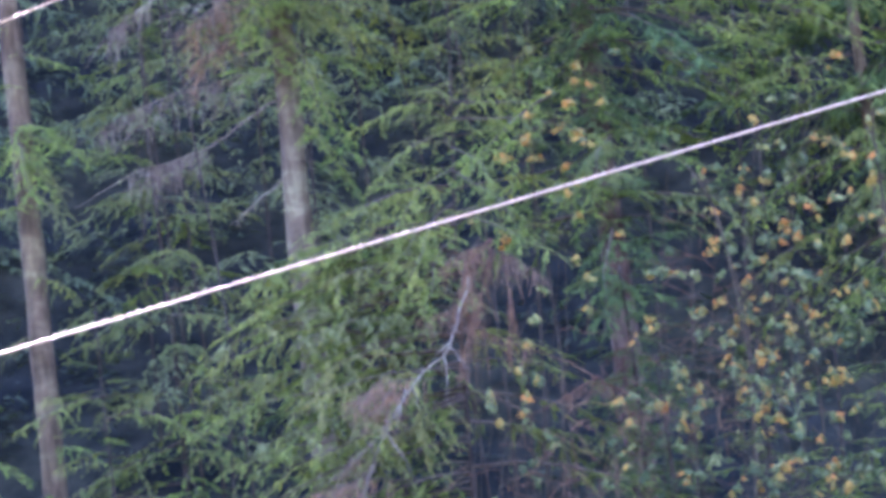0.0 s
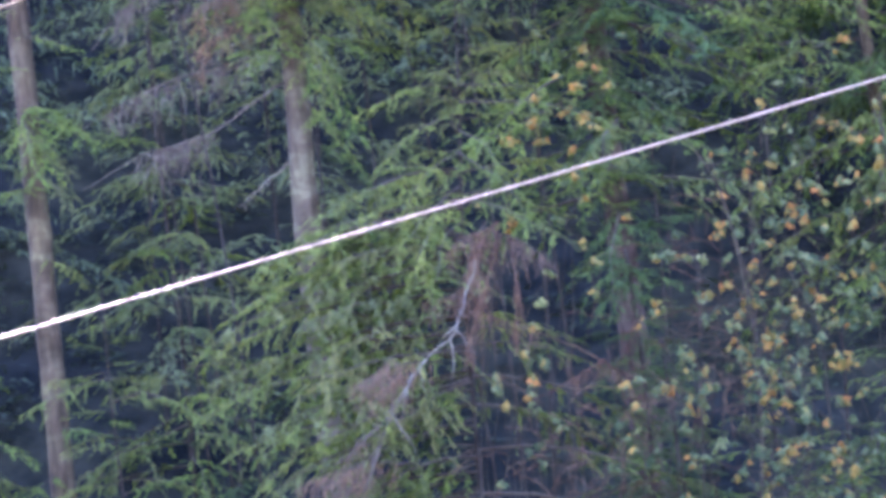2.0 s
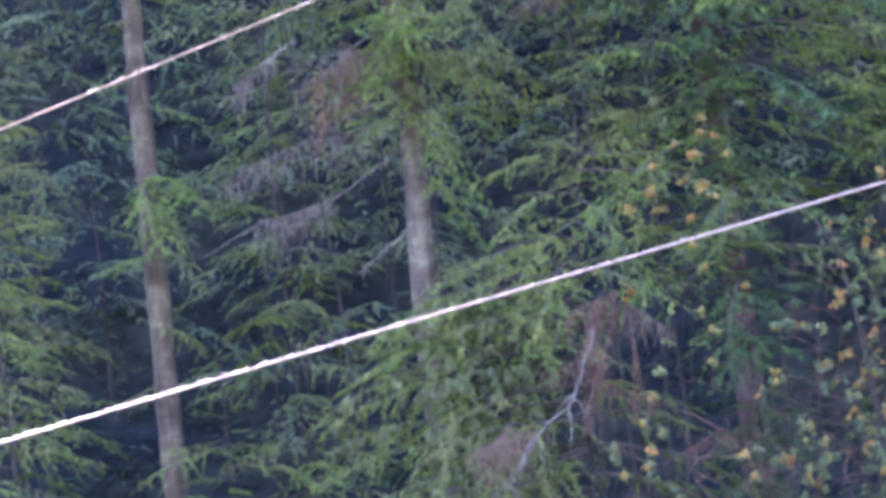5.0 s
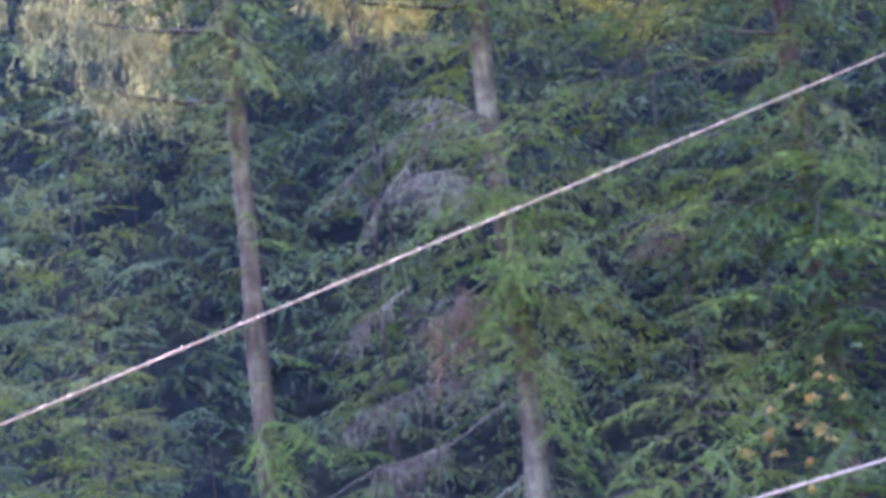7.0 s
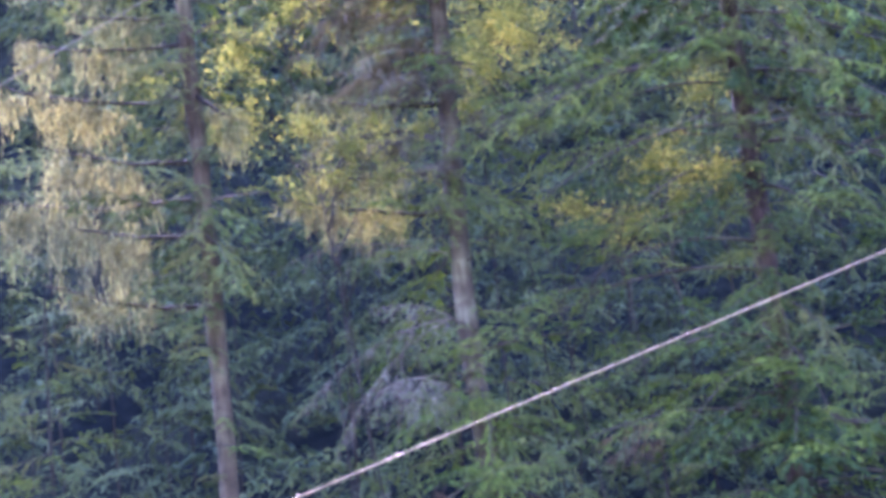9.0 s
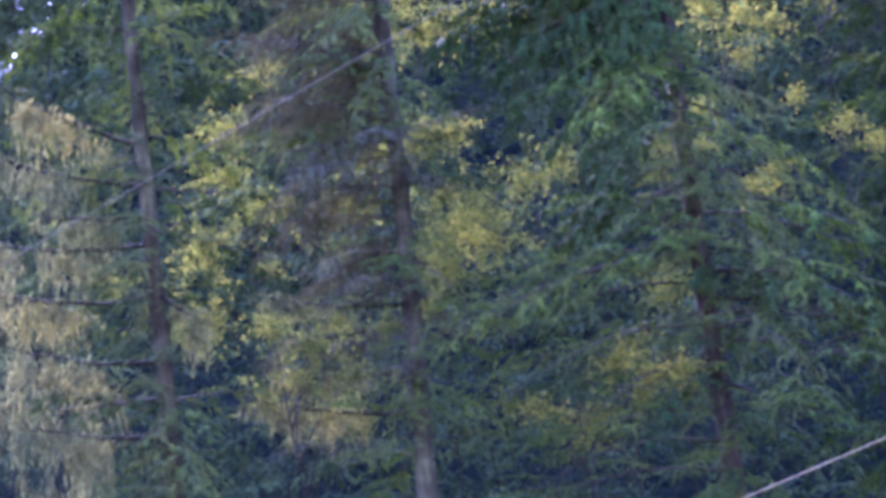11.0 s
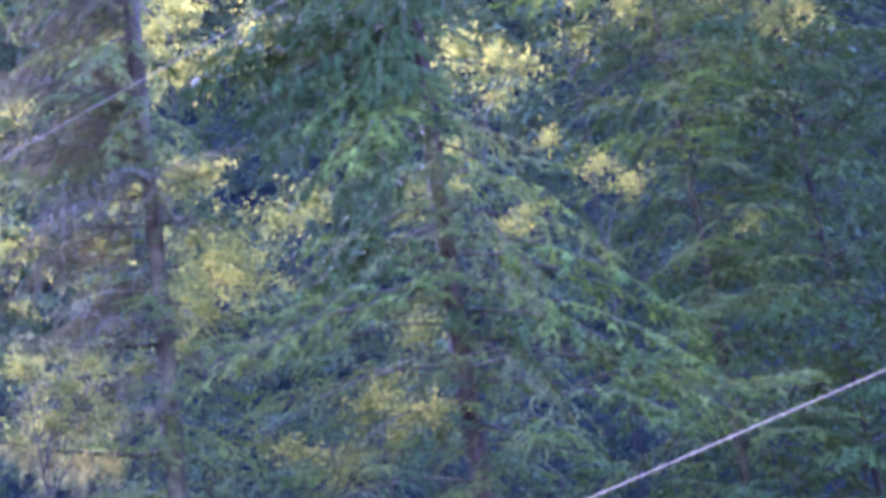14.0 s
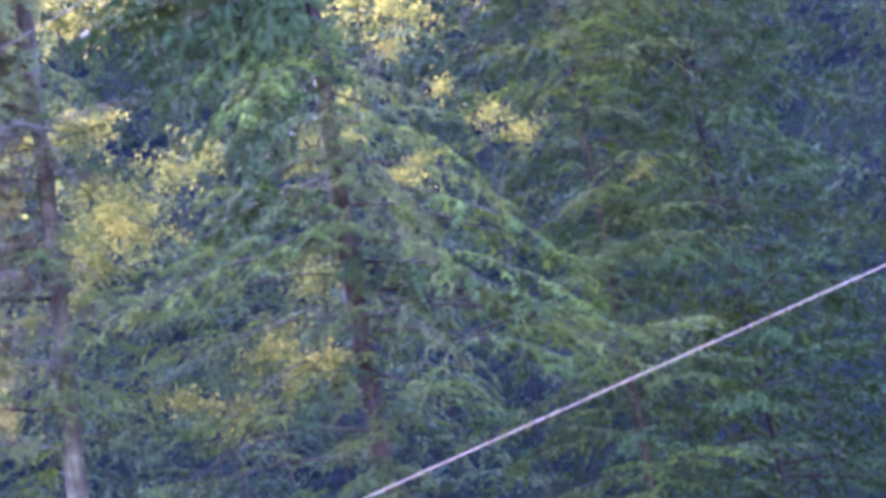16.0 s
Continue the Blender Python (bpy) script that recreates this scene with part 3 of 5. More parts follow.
# added bush: covers the broad hemlock's lower trunk and stands for a dark hollow
conifer("hemlock", "bushy hemlock added under the maples to hide a trunk, shade-dark needles", (3.1, 47.6, 0), (3.0, 47.6, 9.4), 0.06, 0.02, DARK_BARK, 11,
                             2.6, 9.2, (1.7, 0.9), ["shade_spray"], 15.0, tilt=(10, -16))
conifer("hemlock", "bushy dark green hemlock behind the maples", (7.6, 47.8, 0), (7.7, 47.8, 11.4), 0.04, 0.012, DARK_BARK, 12,
                               2.0, 11.0, (3.4, 0.7), ["shade_spray", "hemlock", "shade_spray"], 6.5, tilt=(10, -16))
conifer("hemlock", "small green hemlock growing up among the maples", (5.0, 45.4, 0), (4.95, 45.4, 8.2), 0.05, 0.015, DARK_BARK, 17,
                             1.5, 8.0, (2.5, 0.5), ["hemlock", "shade_spray"], 9.0, tilt=(10, -14))
# second added bush, its dark needles in place of the hollow's shade
conifer("hemlock", "low hemlock added to cover the broad one's foot, shade-dark needles", (3.45, 46.6, 0), (3.4, 46.6, 7.6), 0.05, 0.015, DARK_BARK, 18,
                             1.5, 7.4, (1.8, 0.6), ["shade_spray"], 11.0, tilt=(10, -14))
conifer("hemlock", "low bushy hemlock among the maples", (6.2, 46.4, 0), (6.3, 46.4, 7.4), 0.06, 0.02, DARK_BARK, 14,
                              1.5, 7.2, (2.4, 0.6), ["hemlock"], 8.0, tilt=(10, -14))
conifer("hemlock", "low bushy hemlock among the maples", (8.6, 46.0, 0), (8.5, 46.0, 8.2), 0.06, 0.02, DARK_BARK, 15,
                              1.5, 8.0, (2.4, 0.6), ["hemlock"], 8.0, tilt=(10, -14))
conifer("hemlock", "low hemlock between two trunks, shade put into its needles", (-4.0, 49.2, 0), (-4.1, 49.2, 8.6), 0.035, 0.01, DARK_BARK, 13,
                              2.0, 8.4, (2.8, 0.6), ["shade_spray"], 7.0, tilt=(10, -16))
grey, LINE8, r8 = conifer("hemlock", "grey-green hemlock with a thin pale trunk", (8.67, 54.0, 6.4), (8.47, 54.0, 36.0), 0.15, 0.015, BARK, 8,
                          9.5, 35, (3.8, 3.2), ["hemlock", "weeping", "shade_spray", "spruce"], 7.0, tilt=(4, -16), avoid=(240, 300, 12.8, 14.8))


# ---- limbs that stand out ----
dead_branch(hemlock, [(-2.71, 50.3, 14.12), (-3.22, 50.1, 14.06), (-3.85, 49.9, 13.89), (-4.56, 49.7, 13.76), (-5.29, 49.5, 13.47), (-5.91, 49.3, 13.12), (-6.54, 49.2, 12.77)], r2, 0.95, (0.12, 0.98), 42)
dead_branch(hemlock, [(-2.7, 50.3, 13.62), (-3.4, 50.0, 13.17), (-3.89, 49.8, 12.75), (-4.46, 49.6, 12.51), (-5.11, 49.4, 12.38), (-5.78, 49.2, 12.09), (-6.46, 49.1, 11.7)], r2, 0.8, (0.30, 0.98), 40, 0.015)
dead_branch(hemlock, [(-2.8, 50.3, 12.07), (-3.33, 50.0, 11.62), (-3.82, 49.8, 11.2)], r2, 0.25, (0.2, 1.0), 8, 0.015)
dead_branch(hemlock, [(-4.52, 50.0, 15.82), (-4.93, 49.8, 15.5), (-5.31, 49.6, 15.25), (-5.69, 49.5, 14.93), (-6.13, 49.4, 14.33)], r2, 0.7, (0.25, 0.95), 40)
dead_branch(hemlock, [(-2.96, 50.3, 15.95), (-3.61, 50.0, 15.5), (-4.26, 49.7, 14.85), (-4.89, 49.5, 14.52)], r2, 0.6, (0.3, 0.95), 26)
dead_branch(hemlock, arch((-3.1, 50.3, 19.19), (-6.12, 49.0, 17.01)), r2)
dead_branch(hemlock, arch((-3.1, 50.3, 19.19), (-5.3, 48.8, 16.37)), r2)
dead_branch(hemlock, arch((-3.04, 50.3, 20.51), (-6.34, 49.0, 19.99)), r2)
dead_branch(hemlock, arch((-2.87, 50.3, 21.85), (-5.78, 49.2, 22.02)), r2)
RUST = "dead limb with rusty brown needles"
limb(hemlock, "brown", (-3.61, 49.9, 15.91), (-3.97, 49.6, 13.83), r2, RUST)
limb(hemlock, "brown", (-3.47, 49.9, 15.78), (-4.12, 49.5, 14.46), r2, RUST)
limb(hemlock, "brown", (-4.01, 49.6, 15.22), (-3.95, 49.4, 13.52), r2, RUST)
limb(hemlock, "fresh", (-2.39, 50.3, 15.88), (-3.21, 48.8, 14.61), r2)
limb(hemlock, "fresh", (-2.47, 50.3, 15.57), (-2.82, 48.8, 13.93), r2)
limb(hemlock, "weeping", (-2.41, 50.3, 15.67), (-1.46, 48.8, 14.21), r2)
limb(young, "brown", (0.63, 45.2, 9.7), (-0.01, 44.2, 8.3), r4, RUST)
limb(young, "brown", (-0.81, 44.2, 7.19), (-1.52, 43.2, 6.79), r4, RUST)
limb(young, "brown", (-0.99, 44.2, 7.21), (-1.2, 43.2, 6.49), r4, RUST)
limb(young, "brown", (-1.52, 43.8, 6.23), (-2.06, 43.1, 5.78), r4, RUST)
limb(hemlock, "brown", (-2.79, 50.3, 15.49), (-4.52, 49.2, 14.85), r2, RUST)
limb(hemlock, "brown", (-3.06, 50.3, 14.87), (-4.16, 49.2, 14.18), r2, RUST)
limb(great, "brown", (0.93, 48.6, 16.18), (-0.51, 47.8, 15.79), r3, RUST)
limb(great, "brown", (0.78, 48.8, 15.9), (-0.46, 48.0, 15.48), r3, RUST)
limb(young, "brown", (0.81, 45.4, 9.62), (-0.15, 44.2, 9.14), r4, RUST)
limb(young, "brown", (0.7, 45.4, 9.54), (1.72, 44.2, 8.76), r4, RUST)
limb(young, "brown", (0.63, 45.4, 8.79), (-0.34, 44.0, 8.21), r4, RUST)
limb(young, "brown", (-0.34, 44.6, 7.38), (-1.77, 43.4, 7.11), r4, RUST)
limb(young, "brown", (-0.87, 44.6, 5.79), (-2.52, 43.4, 5.72), r4, RUST)
dead_branch(young, [(0.79, 45.0, 9.6), (0.39, 44.6, 9.15), (0.16, 44.3, 8.48), (-0.01, 44.1, 7.92)], r4, 1.0, (0.2, 0.95), 34, 0.010, RED_TWIG)
dead_branch(young, [(0.81, 45.2, 9.68), (0.56, 45.0, 9.48), (0.14, 44.6, 9.37), (-0.13, 44.3, 8.97)], r4, 0.9, (0.2, 0.95), 28, 0.010, RED_TWIG)
dead_branch(young, [(0.49, 45.2, 8.4), (0.04, 44.8, 8.48), (-0.56, 44.2, 8.28)], r4, 0.4, (0.1, 0.95), 30, 0.012, RED_TWIG)
dead_branch(young, [(0.8, 45, 9.61), (0.63, 44.6, 8.9), (0.33, 44.3, 8.15), (0.02, 44, 7.32)], r4, 0.8, (0.1, 0.98), 30, 0.011, RED_TWIG)
dead_branch(young, [(0.96, 45, 9.4), (1, 44.6, 8.49), (0.87, 44.4, 7.65)], r4, 0.7, (0.1, 0.98), 26, 0.011, RED_TWIG)
dead_branch(young, [(2.81, 45.2, 6.81), (2.03, 44.8, 7.3), (1.24, 44.5, 7.71), (0.45, 44.3, 8)], r4, 0.5, (0.1, 0.98), 26, 0.011, RED_TWIG)
dead_branch(young, [(2.3, 45, 7.21), (1.51, 44.6, 6.78), (0.65, 44.2, 6.46)], r4, 0.4, (0.1, 0.98), 22, 0.011, RED_TWIG)
limb(young, "brown", (-0.99, 43.6, 7.46), (-1.74, 42.8, 6.66), r4, RUST)
limb(young, "brown", (-0.85, 43.6, 7.26), (-1.45, 42.8, 6.52), r4, RUST)
limb(young, "brown", (-1.1, 43.6, 7.1), (-1.82, 42.8, 6.9), r4, RUST)
limb(young, "brown", (-1.39, 43.6, 5.89), (-2.56, 42.8, 5.3), r4, RUST)
limb(young, "brown", (-1.5, 43.6, 5.65), (-2.36, 42.8, 5.12), r4, RUST)
limb(young, "brown", (-1.7, 43.6, 5.72), (-2.74, 42.8, 5.49), r4, RUST)
# hanging skirts on the young hemlock's open side
limb(young, "weeping", (0.06, 46.0, 9.71), (-3.29, 43.6, 9.1), r4)
limb(young, "drape", (-0.73, 44.6, 8.06), (-2.13, 42.9, 7.61), r4)
limb(young, "drape", (-0.64, 44.6, 7.13), (-1.88, 42.7, 6.51), r4)
limb(young, "drape", (0.03, 46.0, 9.43), (-2.03, 43.6, 9.15), r4)
limb(young, "drape", (-0.02, 46.0, 8.95), (-3.88, 43.4, 8.32), r4)
limb(young, "drape", (0.03, 46.0, 8.57), (-2.62, 43.2, 8.24), r4)
limb(young, "drape", (-0.03, 46.0, 8.0), (-3.83, 43.2, 7.66), r4)
limb(young, "drape", (-0.07, 46.0, 7.62), (-2.53, 43.0, 7.23), r4)
limb(young, "drape", (-0.12, 46.0, 7.06), (-3.28, 43.0, 6.69), r4)
limb(young, "drape", (-0.18, 46.0, 6.5), (-2.99, 42.8, 5.85), r4)
limb(young, "weeping", (0.25, 46.0, 10.66), (-1.96, 44.0, 10.13), r4)
limb(young, "weeping", (0.29, 46.0, 11.05), (-0.71, 43.8, 9.78), r4)
limb(young, "fresh", (0.37, 46.0, 12.26), (-0.13, 44.8, 12.18), r4)
limb(young, "fresh", (0.33, 46.0, 11.43), (1.16, 44.2, 10.3), r4)
limb(young, "weeping", (0.29, 46.0, 11.05), (1.63, 44.2, 9.6), r4)
# thickets of dead and mossy twigs high on the pale hemlock
dead_branch(hemlock, arch((-2.92, 50.5, 27.12), (-4.87, 49.4, 26.32)), r2)
dead_branch(hemlock, arch((-2.96, 50.5, 26.35), (-5.18, 49.4, 25.13)), r2)
dead_branch(hemlock, arch((-2.97, 50.5, 24.85), (-4.67, 49.2, 24.0)), r2)
limb(hemlock, "weeping", (-2.84, 50.3, 28.95), (-1.38, 48.6, 26.96), r2)
limb(hemlock, "spruce", (-2.81, 50.3, 29.35), (-3.37, 48.4, 26.87), r2)
limb(hemlock, "weeping", (-3.07, 50.3, 22.11), (-1.56, 48.6, 20.56), r2)
limb(hemlock, "weeping", (-2.92, 50.3, 21.97), (-3.03, 48.4, 20.44), r2)
# layered sprays of the young hemlock
limb(young, "fresh", (-0.76, 45.2, 9.76), (-3.01, 43.5, 9.15), r4)
limb(young, "fresh", (-0.92, 45.2, 9.11), (-3.61, 43.4, 8.38), r4)
limb(young, "fresh", (-1.45, 44.8, 8.26), (-4.0, 43.2, 7.68), r4)
limb(young, "fresh", (-1.54, 44.6, 7.32), (-3.98, 43.0, 6.76), r4)
limb(young, "fresh", (-1.79, 44.4, 6.5), (-3.77, 42.9, 6.03), r4)
limb(young, "hemlock", (-0.15, 46.0, 8.59), (-2.58, 44.6, 7.89), r4)
limb(young, "hemlock", (-0.25, 46.0, 7.64), (-2.47, 44.4, 6.94), r4)
limb(young, "hemlock", (-0.35, 46.0, 6.71), (-2.55, 44.2, 5.93), r4)
limb(young, "fresh", (0.23, 46.0, 10.47), (-0.55, 43.6, 8.63), r4)
limb(young, "fresh", (0.21, 46.0, 10.28), (-0.87, 43.7, 9.04), r4)
limb(young, "fresh", (0.35, 46.0, 12.11), (-1.5, 44.8, 11.58), r4)
limb(young, "fresh", (0.31, 46.0, 11.73), (-1.11, 44.4, 10.58), r4)
limb(young, "fresh", (0.41, 46.0, 12.21), (2.35, 45.2, 11.72), r4)
limb(young, "fresh", (0.38, 46.0, 11.91), (3.12, 45.2, 11.06), r4)
limb(young, "fringe", (0.26, 46.0, 10.76), (-2.35, 44.2, 10.02), r4)
limb(young, "fringe", (0.24, 46.0, 10.08), (-2.92, 44.0, 9.59), r4)
limb(young, "fringe", (0.22, 46.0, 9.41), (-3.77, 43.6, 8.74), r4)
limb(young, "fringe", (0.17, 46.0, 8.93), (-4.19, 43.6, 8.11), r4)
limb(young, "fringe", (0.14, 46.0, 8.27), (-4.15, 43.4, 7.27), r4)
limb(young, "fringe", (0.09, 46.0, 7.8), (-3.48, 43.0, 6.44), r4)
limb(young, "fringe", (0.08, 46.0, 7.23), (-3.36, 43.0, 5.82), r4)
limb(young, "fresh", (0.26, 46.0, 9.89), (-0.32, 43.6, 8.24), r4)
limb(young, "fresh", (0.3, 46.0, 10.27), (2.03, 44.4, 9.04), r4)
limb(low, "fresh", (-5.95, 47.0, 7.6), (-3.68, 45.4, 6.62), r6)
limb(low, "fresh", (-5.92, 47.0, 7.99), (-7.36, 45.6, 7.31), r6)
# sprays before the trunks
limb(spruce, "hemlock", (-7.53, 50.0, 13.56), (-6.13, 48.4, 12.54), r1)
limb(spruce, "hemlock", (-7.54, 50.0, 13.45), (-6.92, 48.0, 11.93), r1)
limb(spruce, "hemlock", (-7.47, 50.0, 13.31), (-5.94, 48.4, 12.38), r1)
limb(spruce, "hemlock", (-7.71, 50.0, 17.11), (-6.29, 48.4, 16.26), r1)
limb(spruce, "spruce", (-7.84, 50.0, 21.47), (-6.87, 48.0, 19.25), r1)
limb(hemlock, "hemlock", (-2.55, 50.5, 15.76), (-3.13, 48.6, 14.46), r2)
limb(hemlock, "hemlock", (-2.69, 50.5, 18.19), (-4.3, 48.4, 16.19), r2)
limb(hemlock, "hemlock", (-2.66, 50.5, 18.53), (0.11, 48.8, 18.19), r2)
limb(hemlock, "hemlock", (-2.66, 50.5, 17.96), (-2.01, 48.2, 15.23), r2)
limb(hemlock, "spruce", (-2.62, 50.5, 17.28), (-1.05, 48.4, 14.75), r2)
limb(spruce, "hemlock", (-7.54, 50.0, 14.85), (-6.48, 48.8, 14.24), r1)
limb(spruce, "hemlock", (-7.6, 50.0, 13.41), (-6.46, 48.6, 12.87), r1)
limb(spruce, "drape", (-7.56, 50.0, 13.24), (-6.78, 48.4, 11.99), r1)
limb(spruce, "drape", (-7.57, 50.0, 12.39), (-6.64, 48.4, 11.26), r1)
# darker sprays above the mossy limbs of the spruce
for z in np.arange(25.2, 34.0, 0.30):
    add_branch(spruce, ("spruce", "shade_spray", "hemlock", "shade_spray")[int(z * 11) % 4], on(LINE, z), r1.uniform(-100, 280), r1.uniform(-18, 4), r1.uniform(2.2, 3.6), r1)
# dusky thatch of dead twigs high on the pale hemlock
DUSKY = "limb crowded with dusky brown dead twigs"
for z in np.arange(23.2, 33.5, 0.34):
    add_branch(hemlock, "thatch", on(LINE2, z), 192 + r2.uniform(-50, 70), r2.uniform(-34, 14), r2.uniform(1.8, 3.6), r2, DUSKY)
for z in np.arange(23.0, 33.8, 0.55):
    add_branch(hemlock, ("spruce", "shade_spray", "thatch")[int(z * 7) % 3], on(LINE2, z), r2.uniform(-70, 250), r2.uniform(-16, 6), r2.uniform(1.6, 3.0), r2)
# short sprays that veil the trunks
for z in np.arange(9.2, 18.0, 0.3):
    add_branch(great, ("hemlock", "shade_spray", "hemlock", "shade_spray")[int(z * 10) % 4], on(LINE3, z), 270 + r3.uniform(-55, 55), r3.uniform(-26, 4), r3.uniform(1.3, 2.6), r3)
for z in np.arange(10.9, 17.6, 0.17):
    add_branch(great, ("hemlock", "shade_spray", "shade_spray")[int(z * 100) % 3], on(LINE3, z), 268 + r3.uniform(-48, 48), r3.uniform(-32, -4), r3.uniform(1.2, 2.1), r3)
for z in np.arange(4.6, 8.5, 0.17):
    add_branch(great, "shade_spray", on(LINE3, z), 270 + r3.uniform(-48, 48), r3.uniform(-30, 0), r3.uniform(1.2, 2.2), r3)
for z in np.arange(29.4, 34.0, 0.7):
    add_branch(great, ("shade_spray", "hanging")[int(z * 3) % 2], on(LINE3, z), 270 + r3.uniform(-40, 40), r3.uniform(-20, 5), r3.uniform(1.4, 2.6), r3)
for z in (14.6, 15.0, 15.4, 15.8, 16.2, 16.6, 20.3, 20.9, 21.4, 21.9, 24.6, 26.6, 27.4, 28.0):
    add_branch(hemlock, "spruce" if z > 20 else "hemlock", on(LINE2, z), 270 + r2.uniform(-45, 45), r2.uniform(-22, 0), r2.uniform(1.3, 2.2), r2)
for z in np.arange(22.0, 33.0, 0.6):
    add_branch(spruce, ("spruce", "drape", "hemlock", "shade_spray")[int(z * 13) % 4], on(LINE, z), 270 + r1.uniform(-70, 70), r1.uniform(-30, 0), r1.uniform(1.2, 2.4), r1)
    add_branch(hemlock, ("spruce", "thatch", "hemlock")[int(z * 13) % 3], on(LINE2, z + 0.3), 270 + r2.uniform(-75, 75), r2.uniform(-30, 0), r2.uniform(1.2, 2.2), r2)
for z in np.arange(8.5, 19.0, 1.15):
    add_branch(spruce, ("hemlock", "drape", "weeping")[int(z * 3) % 3], on(LINE, z), 270 + r1.uniform(-60, 60), r1.uniform(-30, 0), r1.uniform(0.8, 1.5), r1)
for z in (6.0, 6.8, 7.6, 12.0, 12.8, 19.6, 20.4, 24.5, 26.8):
    add_branch(spruce, "hemlock" if z < 18 else "spruce", on(LINE, z), 280 + r1.uniform(-50, 50), r1.uniform(-22, 0), r1.uniform(1.2, 2.0), r1)
for z in np.arange(16.0, 34.5, 0.55):
    add_branch(grey, ("hemlock", "spruce", "shade_spray")[int(z * 7) % 3], on(LINE8, z), 265 + r8.uniform(-60, 60), r8.uniform(-22, 2), r8.uniform(1.6, 3.0), r8)
for z in np.arange(17.0, 34.5, 0.4):
    add_branch(grey, ("weeping", "shade_spray")[int(z * 5) % 2], on(LINE8, z), 270 + r8.uniform(-45, 45), r8.uniform(-40, -5), r8.uniform(0.9, 1.7), r8)
for z in np.arange(24.0, 34.5, 0.35):
    add_branch(grey, ("hemlock", "drape", "shade_spray")[int(z * 100) % 3], on(LINE8, z), 270 + r8.uniform(-50, 50), r8.uniform(-36, -4), r8.uniform(1.0, 1.9), r8)
    add_branch(great, ("hanging", "hemlock", "drape")[int(z * 100) % 3], on(LINE3, z - 0.5), 270 + r3.uniform(-60, 60), r3.uniform(-36, -4), r3.uniform(1.0, 1.9), r3)
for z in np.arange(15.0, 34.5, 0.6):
    add_branch(right, "shade_spray", on(LINE7, z), 255 + r7.uniform(-75, 60), r7.uniform(-22, 2), r7.uniform(2.4, 4.4), r7)
limb(hemlock, "hemlock", (-2.81, 50.3, 25.23), (-1.48, 49.2, 24.07), r2)
limb(hemlock, "shade_spray", (-2.79, 50.3, 26.74), (-1.55, 49.2, 25.67), r2)
for z in np.arange(18.2, 24.0, 0.22):
    add_branch(great, ("shade_spray", "hemlock", "weeping")[int(z * 10) % 3], on(LINE3, z), 270 + r3.uniform(-60, 60), r3.uniform(-30, 0), r3.uniform(1.3, 2.2), r3)
for z in np.arange(17.8, 27.0, 0.2):
    add_branch(great, ("drape", "hemlock", "thatch", "weeping")[int(z * 100) % 4], on(LINE3, z), 272 + r3.uniform(-52, 52), r3.uniform(-36, -6), r3.uniform(1.1, 1.9), r3)
for z in np.arange(21.4, 25.2, 0.22):
    add_branch(hemlock, ("thatch", "spruce", "weeping")[int(z * 100) % 3], on(LINE2, z), 270 + r2.uniform(-52, 52), r2.uniform(-36, -6), r2.uniform(1.1, 1.9), r2)
# sprays between the pale hemlock and the young one
limb(hemlock, "hemlock", (-2.36, 50.3, 14.64), (-0.85, 49, 13.41), r2)
limb(hemlock, "hemlock", (-2.35, 50.3, 14.2), (-1.16, 48.8, 12.25), r2)
limb(hemlock, "weeping", (-2.32, 50.3, 15.06), (-0.28, 49, 13.98), r2)
limb(hemlock, "hemlock", (-2.4, 50.3, 13.24), (-1.31, 49, 11.79), r2)
limb(hemlock, "hemlock", (-2.33, 50.3, 15.5), (-1.06, 48.8, 14.33), r2)
limb(hemlock, "shade_spray", (-2.46, 50.3, 12.39), (-1.25, 49, 11.37), r2)
limb(hemlock, "weeping", (-2.34, 50.3, 14.85), (-1.61, 48.6, 12.67), r2)
# boughs of the broad hemlock over the maples
layer(great, (2.96, 50, 15.29), (7.3, 47, 12.77), r3, "hemlock")
layer(great, (3.02, 50, 14.85), (6.5, 46.8, 12), r3, "hemlock")
layer(great, (2.95, 50, 16.16), (8.05, 47.4, 13.61), r3, "hemlock")
layer(great, (3.03, 50, 13.99), (5.49, 46.8, 11.71), r3, "hemlock")
layer(great, (2.98, 50, 14.53), (5.36, 47.2, 12.82), r3, "hemlock")
layer(great, (3.01, 50, 15.72), (6.42, 47.2, 13.42), r3, "hemlock")
# a dense green body behind the young hemlock's skirts; half its needles carry inner shade
for z in np.arange(4.4, 10.2, 0.24):
    add_branch(young, ("hemlock", "shade_spray")[int(z * 10) % 2], on(LINE4, z), 182 + r4.uniform(-38, 38), r4.uniform(-20, 2), r4.uniform(2.4, 3.6), r4)
# fans that reach across the foot of the pale trunk
limb(young, "fresh", (-1.01, 45.4, 9.95), (-2.51, 44.2, 9.52), r4)
limb(young, "fringe", (-1.24, 45.4, 9.55), (-2.87, 44.2, 9.05), r4)
limb(young, "hemlock", (-1.07, 45.4, 9.81), (-2.67, 44.2, 9.31), r4)
limb(young, "hemlock", (-1.27, 45.4, 9.26), (-2.87, 44.2, 8.59), r4)
limb(young, "fresh", (-1.33, 45.4, 9.08), (-3.11, 44.2, 8.48), r4)
limb(young, "weeping", (-1.52, 45.4, 9.58), (-2.44, 44.2, 8.82), r4)
# sprays that close the young hemlock's left side
limb(young, "hemlock", (-0.78, 45.4, 9.75), (-2.61, 44.2, 9.27), r4)
limb(young, "hemlock", (-0.92, 45.4, 9.29), (-2.92, 44.2, 8.84), r4)
limb(young, "hemlock", (-0.96, 45.4, 8.82), (-2.88, 44.2, 8.28), r4)
